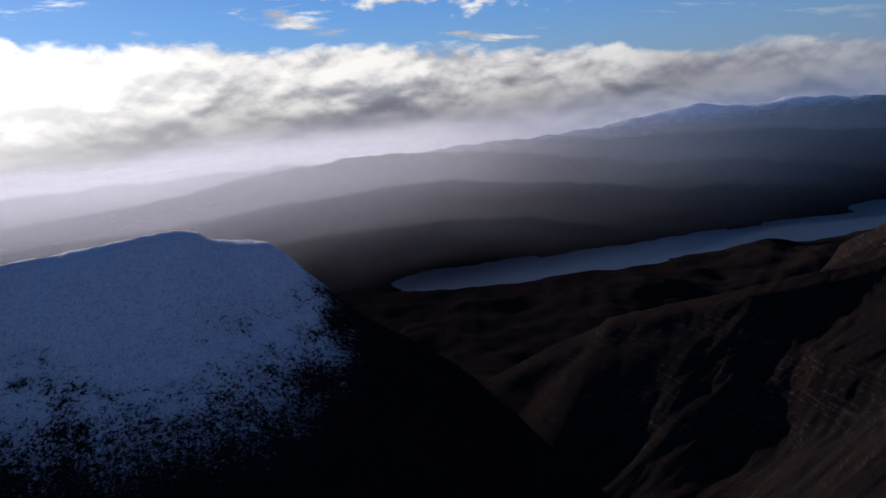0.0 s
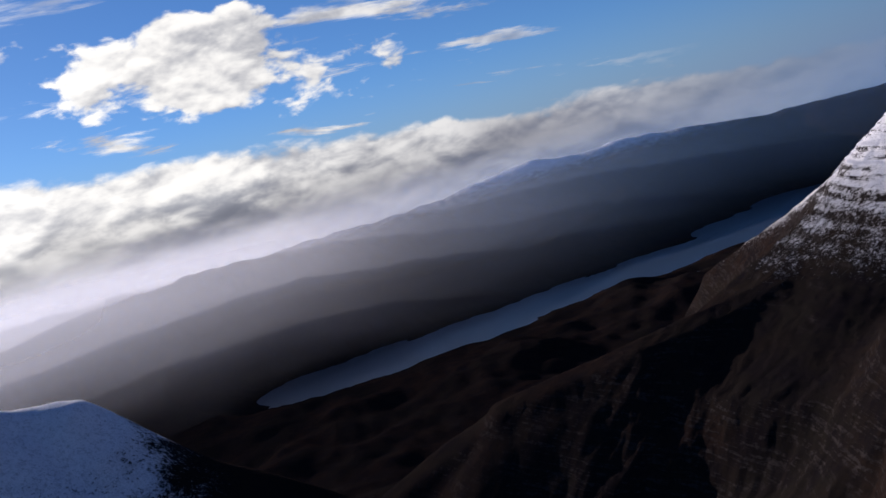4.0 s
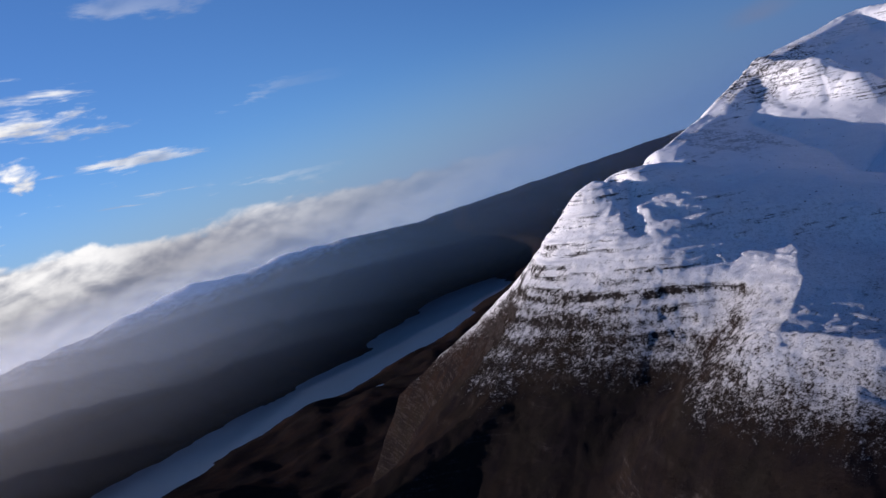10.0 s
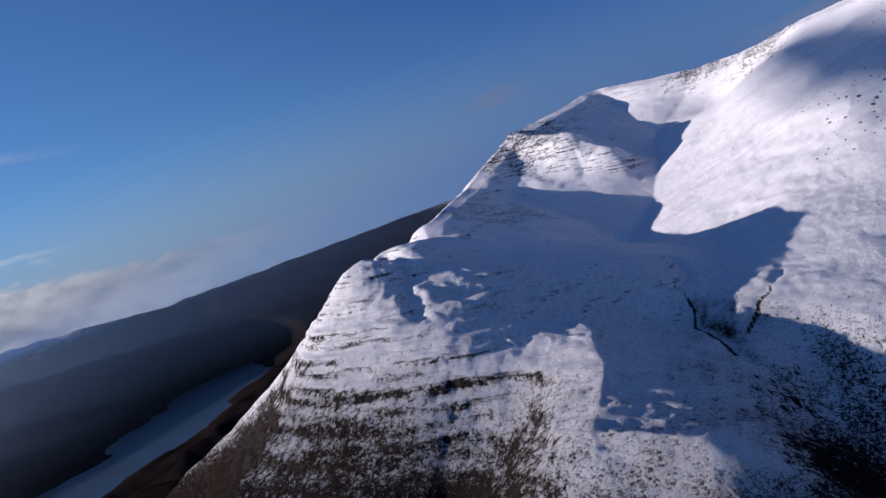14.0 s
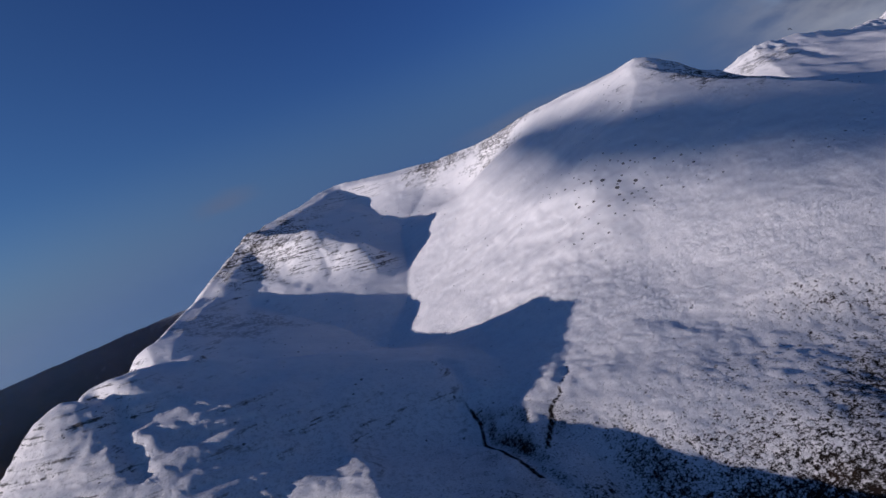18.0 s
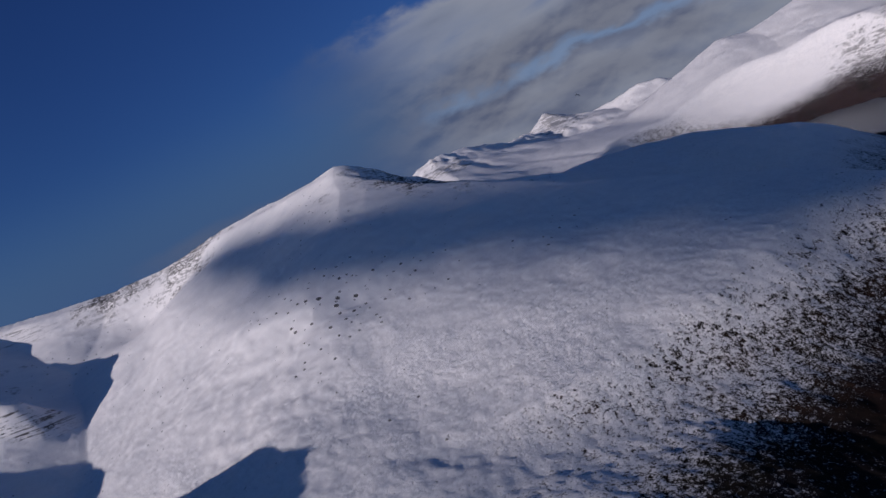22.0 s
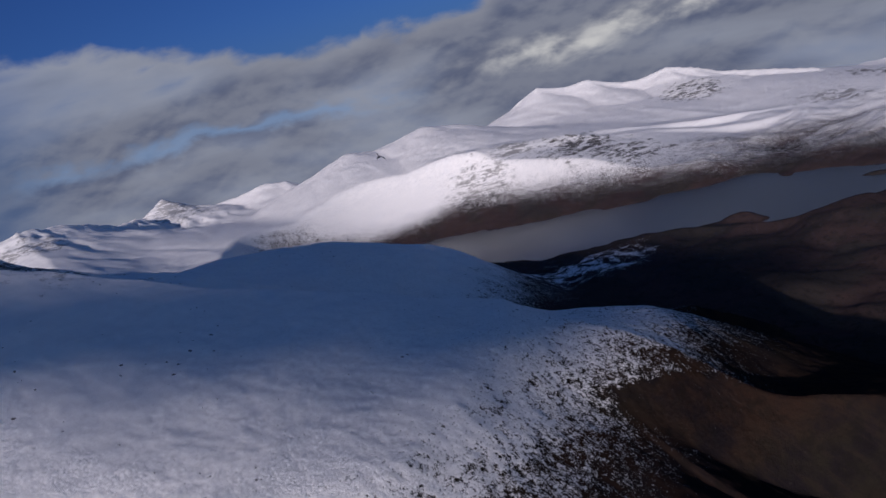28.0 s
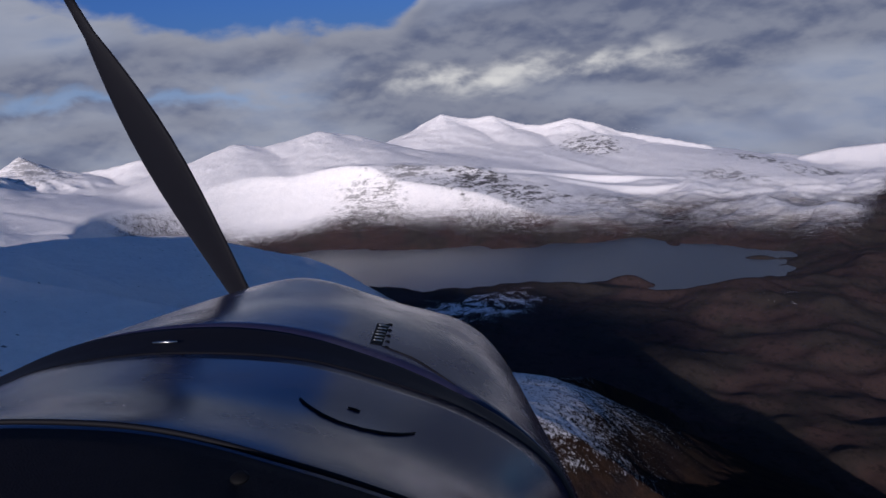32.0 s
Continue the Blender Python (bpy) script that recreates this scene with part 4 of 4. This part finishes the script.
band = part("cowl_strip", shell([(1.215, BAND_LOW), (1.26, [((a[0] + b[0]) / 2, (a[1] + b[1]) / 2 - 3) for a, b in zip(smooth_line(BAND_LOW, 20), smooth_line(BAND_TOP, 20))]), (1.31, BAND_TOP)], 0.008), m_rubber, nose, "matt black strip across the cowling")
strip([ahead(270, 607, 1.245), ahead(295, 606, 1.245), ahead(314, 605, 1.245)], 0.0025, ("scratch", m_metal), band, "bright bare metal scuff")
cowl_bm = shell([(1.31, BAND_TOP), (1.62, MIDDLE), (2.05, FRONT), (2.30, [(x * 0.94 + 33, y + 26) for x, y in FRONT])], 0.004)
corners = [(655, 607), (668, 572), (690, 574), (676, 611)]
rim = [over(cowl_bm, x, y, 0.997) for x, y in corners]
slats = [[over(cowl_bm, 658 + 13 * (1 - f) + dx_, 606 - 34 * (1 - f) + dy_, 0.9955) for dx_, dy_ in ((1, 0), (9, 1), (17, 2.5))] for f in [(i + 0.6) / 6.4 for i in range(6)]]
dots = [over(cowl_bm, 684 + 1.8 * (4 - i), 615 - 10 * (4 - i), 0.998) for i in range(5)]
seam = [over(cowl_bm, x, y, 0.9985) for x, y in ((676, 613), (700, 622), (730, 634), (760, 652), (790, 672), (806, 682))]
cowl = part("engine_cowl", cowl_bm, m_paint, nose, "glossy navy blue engine cowling")
bm = bmesh.new()
outer = [bm.verts.new(p) for p in rim]
lower = [bm.verts.new(p - Vector((0, 0.012, 0.0))) for p in rim]
bm.faces.new(outer)
for i in range(4):
    bm.faces.new((outer[i], outer[(i + 1) % 4], lower[(i + 1) % 4], lower[i]))
bm.faces.new(lower[::-1])
bmesh.ops.recalc_face_normals(bm, faces=bm.faces[:])
vent = part("vent", bm, m_hole, cowl, "dark rectangular cooling vent")
for places in slats:
    strip(places, 0.0016, ("louvre", m_metal), vent)
for place in dots:
    disc("rivet", place, Vector((0.15, 0.9, 0.4)).normalized(), 0.0045, m_hole, cowl)
strip(seam, 0.002, ("seam", m_rubber), cowl, "dark panel seam")
# a blade at rest
bm = bmesh.new()
root, tip_at = ahead(450, 560, 2.42), ahead(110, -20, 2.42)
blade_way = (tip_at - root)
across = blade_way.cross(Vector((0, 0, 1))).normalized()
rings = []
for i in range(15):
    f = i / 14
    half = 0.045 + 0.05 * math.sin(math.pi * min(1, f * 1.15)) - 0.03 * f
    twist = radians(50 - 36 * f)
    c, s_ = math.cos(twist), math.sin(twist)
    flat_way, thick_way = across * c + Vector((0, 0, 1)) * s_, Vector((0, 0, 1)) * c - across * s_
    rings.append([bm.verts.new(root + blade_way * f + flat_way * half * math.cos(a) + thick_way * 0.012 * (1.2 - 0.7 * f) * math.sin(a)) for a in [k * math.pi / 6 for k in range(12)]])
for r0, r1 in zip(rings, rings[1:]):
    for k in range(12):
        bm.faces.new((r0[k], r0[(k + 1) % 12], r1[(k + 1) % 12], r1[k])).smooth = True
bm.faces.new(rings[0][::-1])
bm.faces.new(rings[-1])
bmesh.ops.recalc_face_normals(bm, faces=bm.faces[:])
part("propeller_blade", bm, m_rubber, nose, "dark twisted propeller blade")
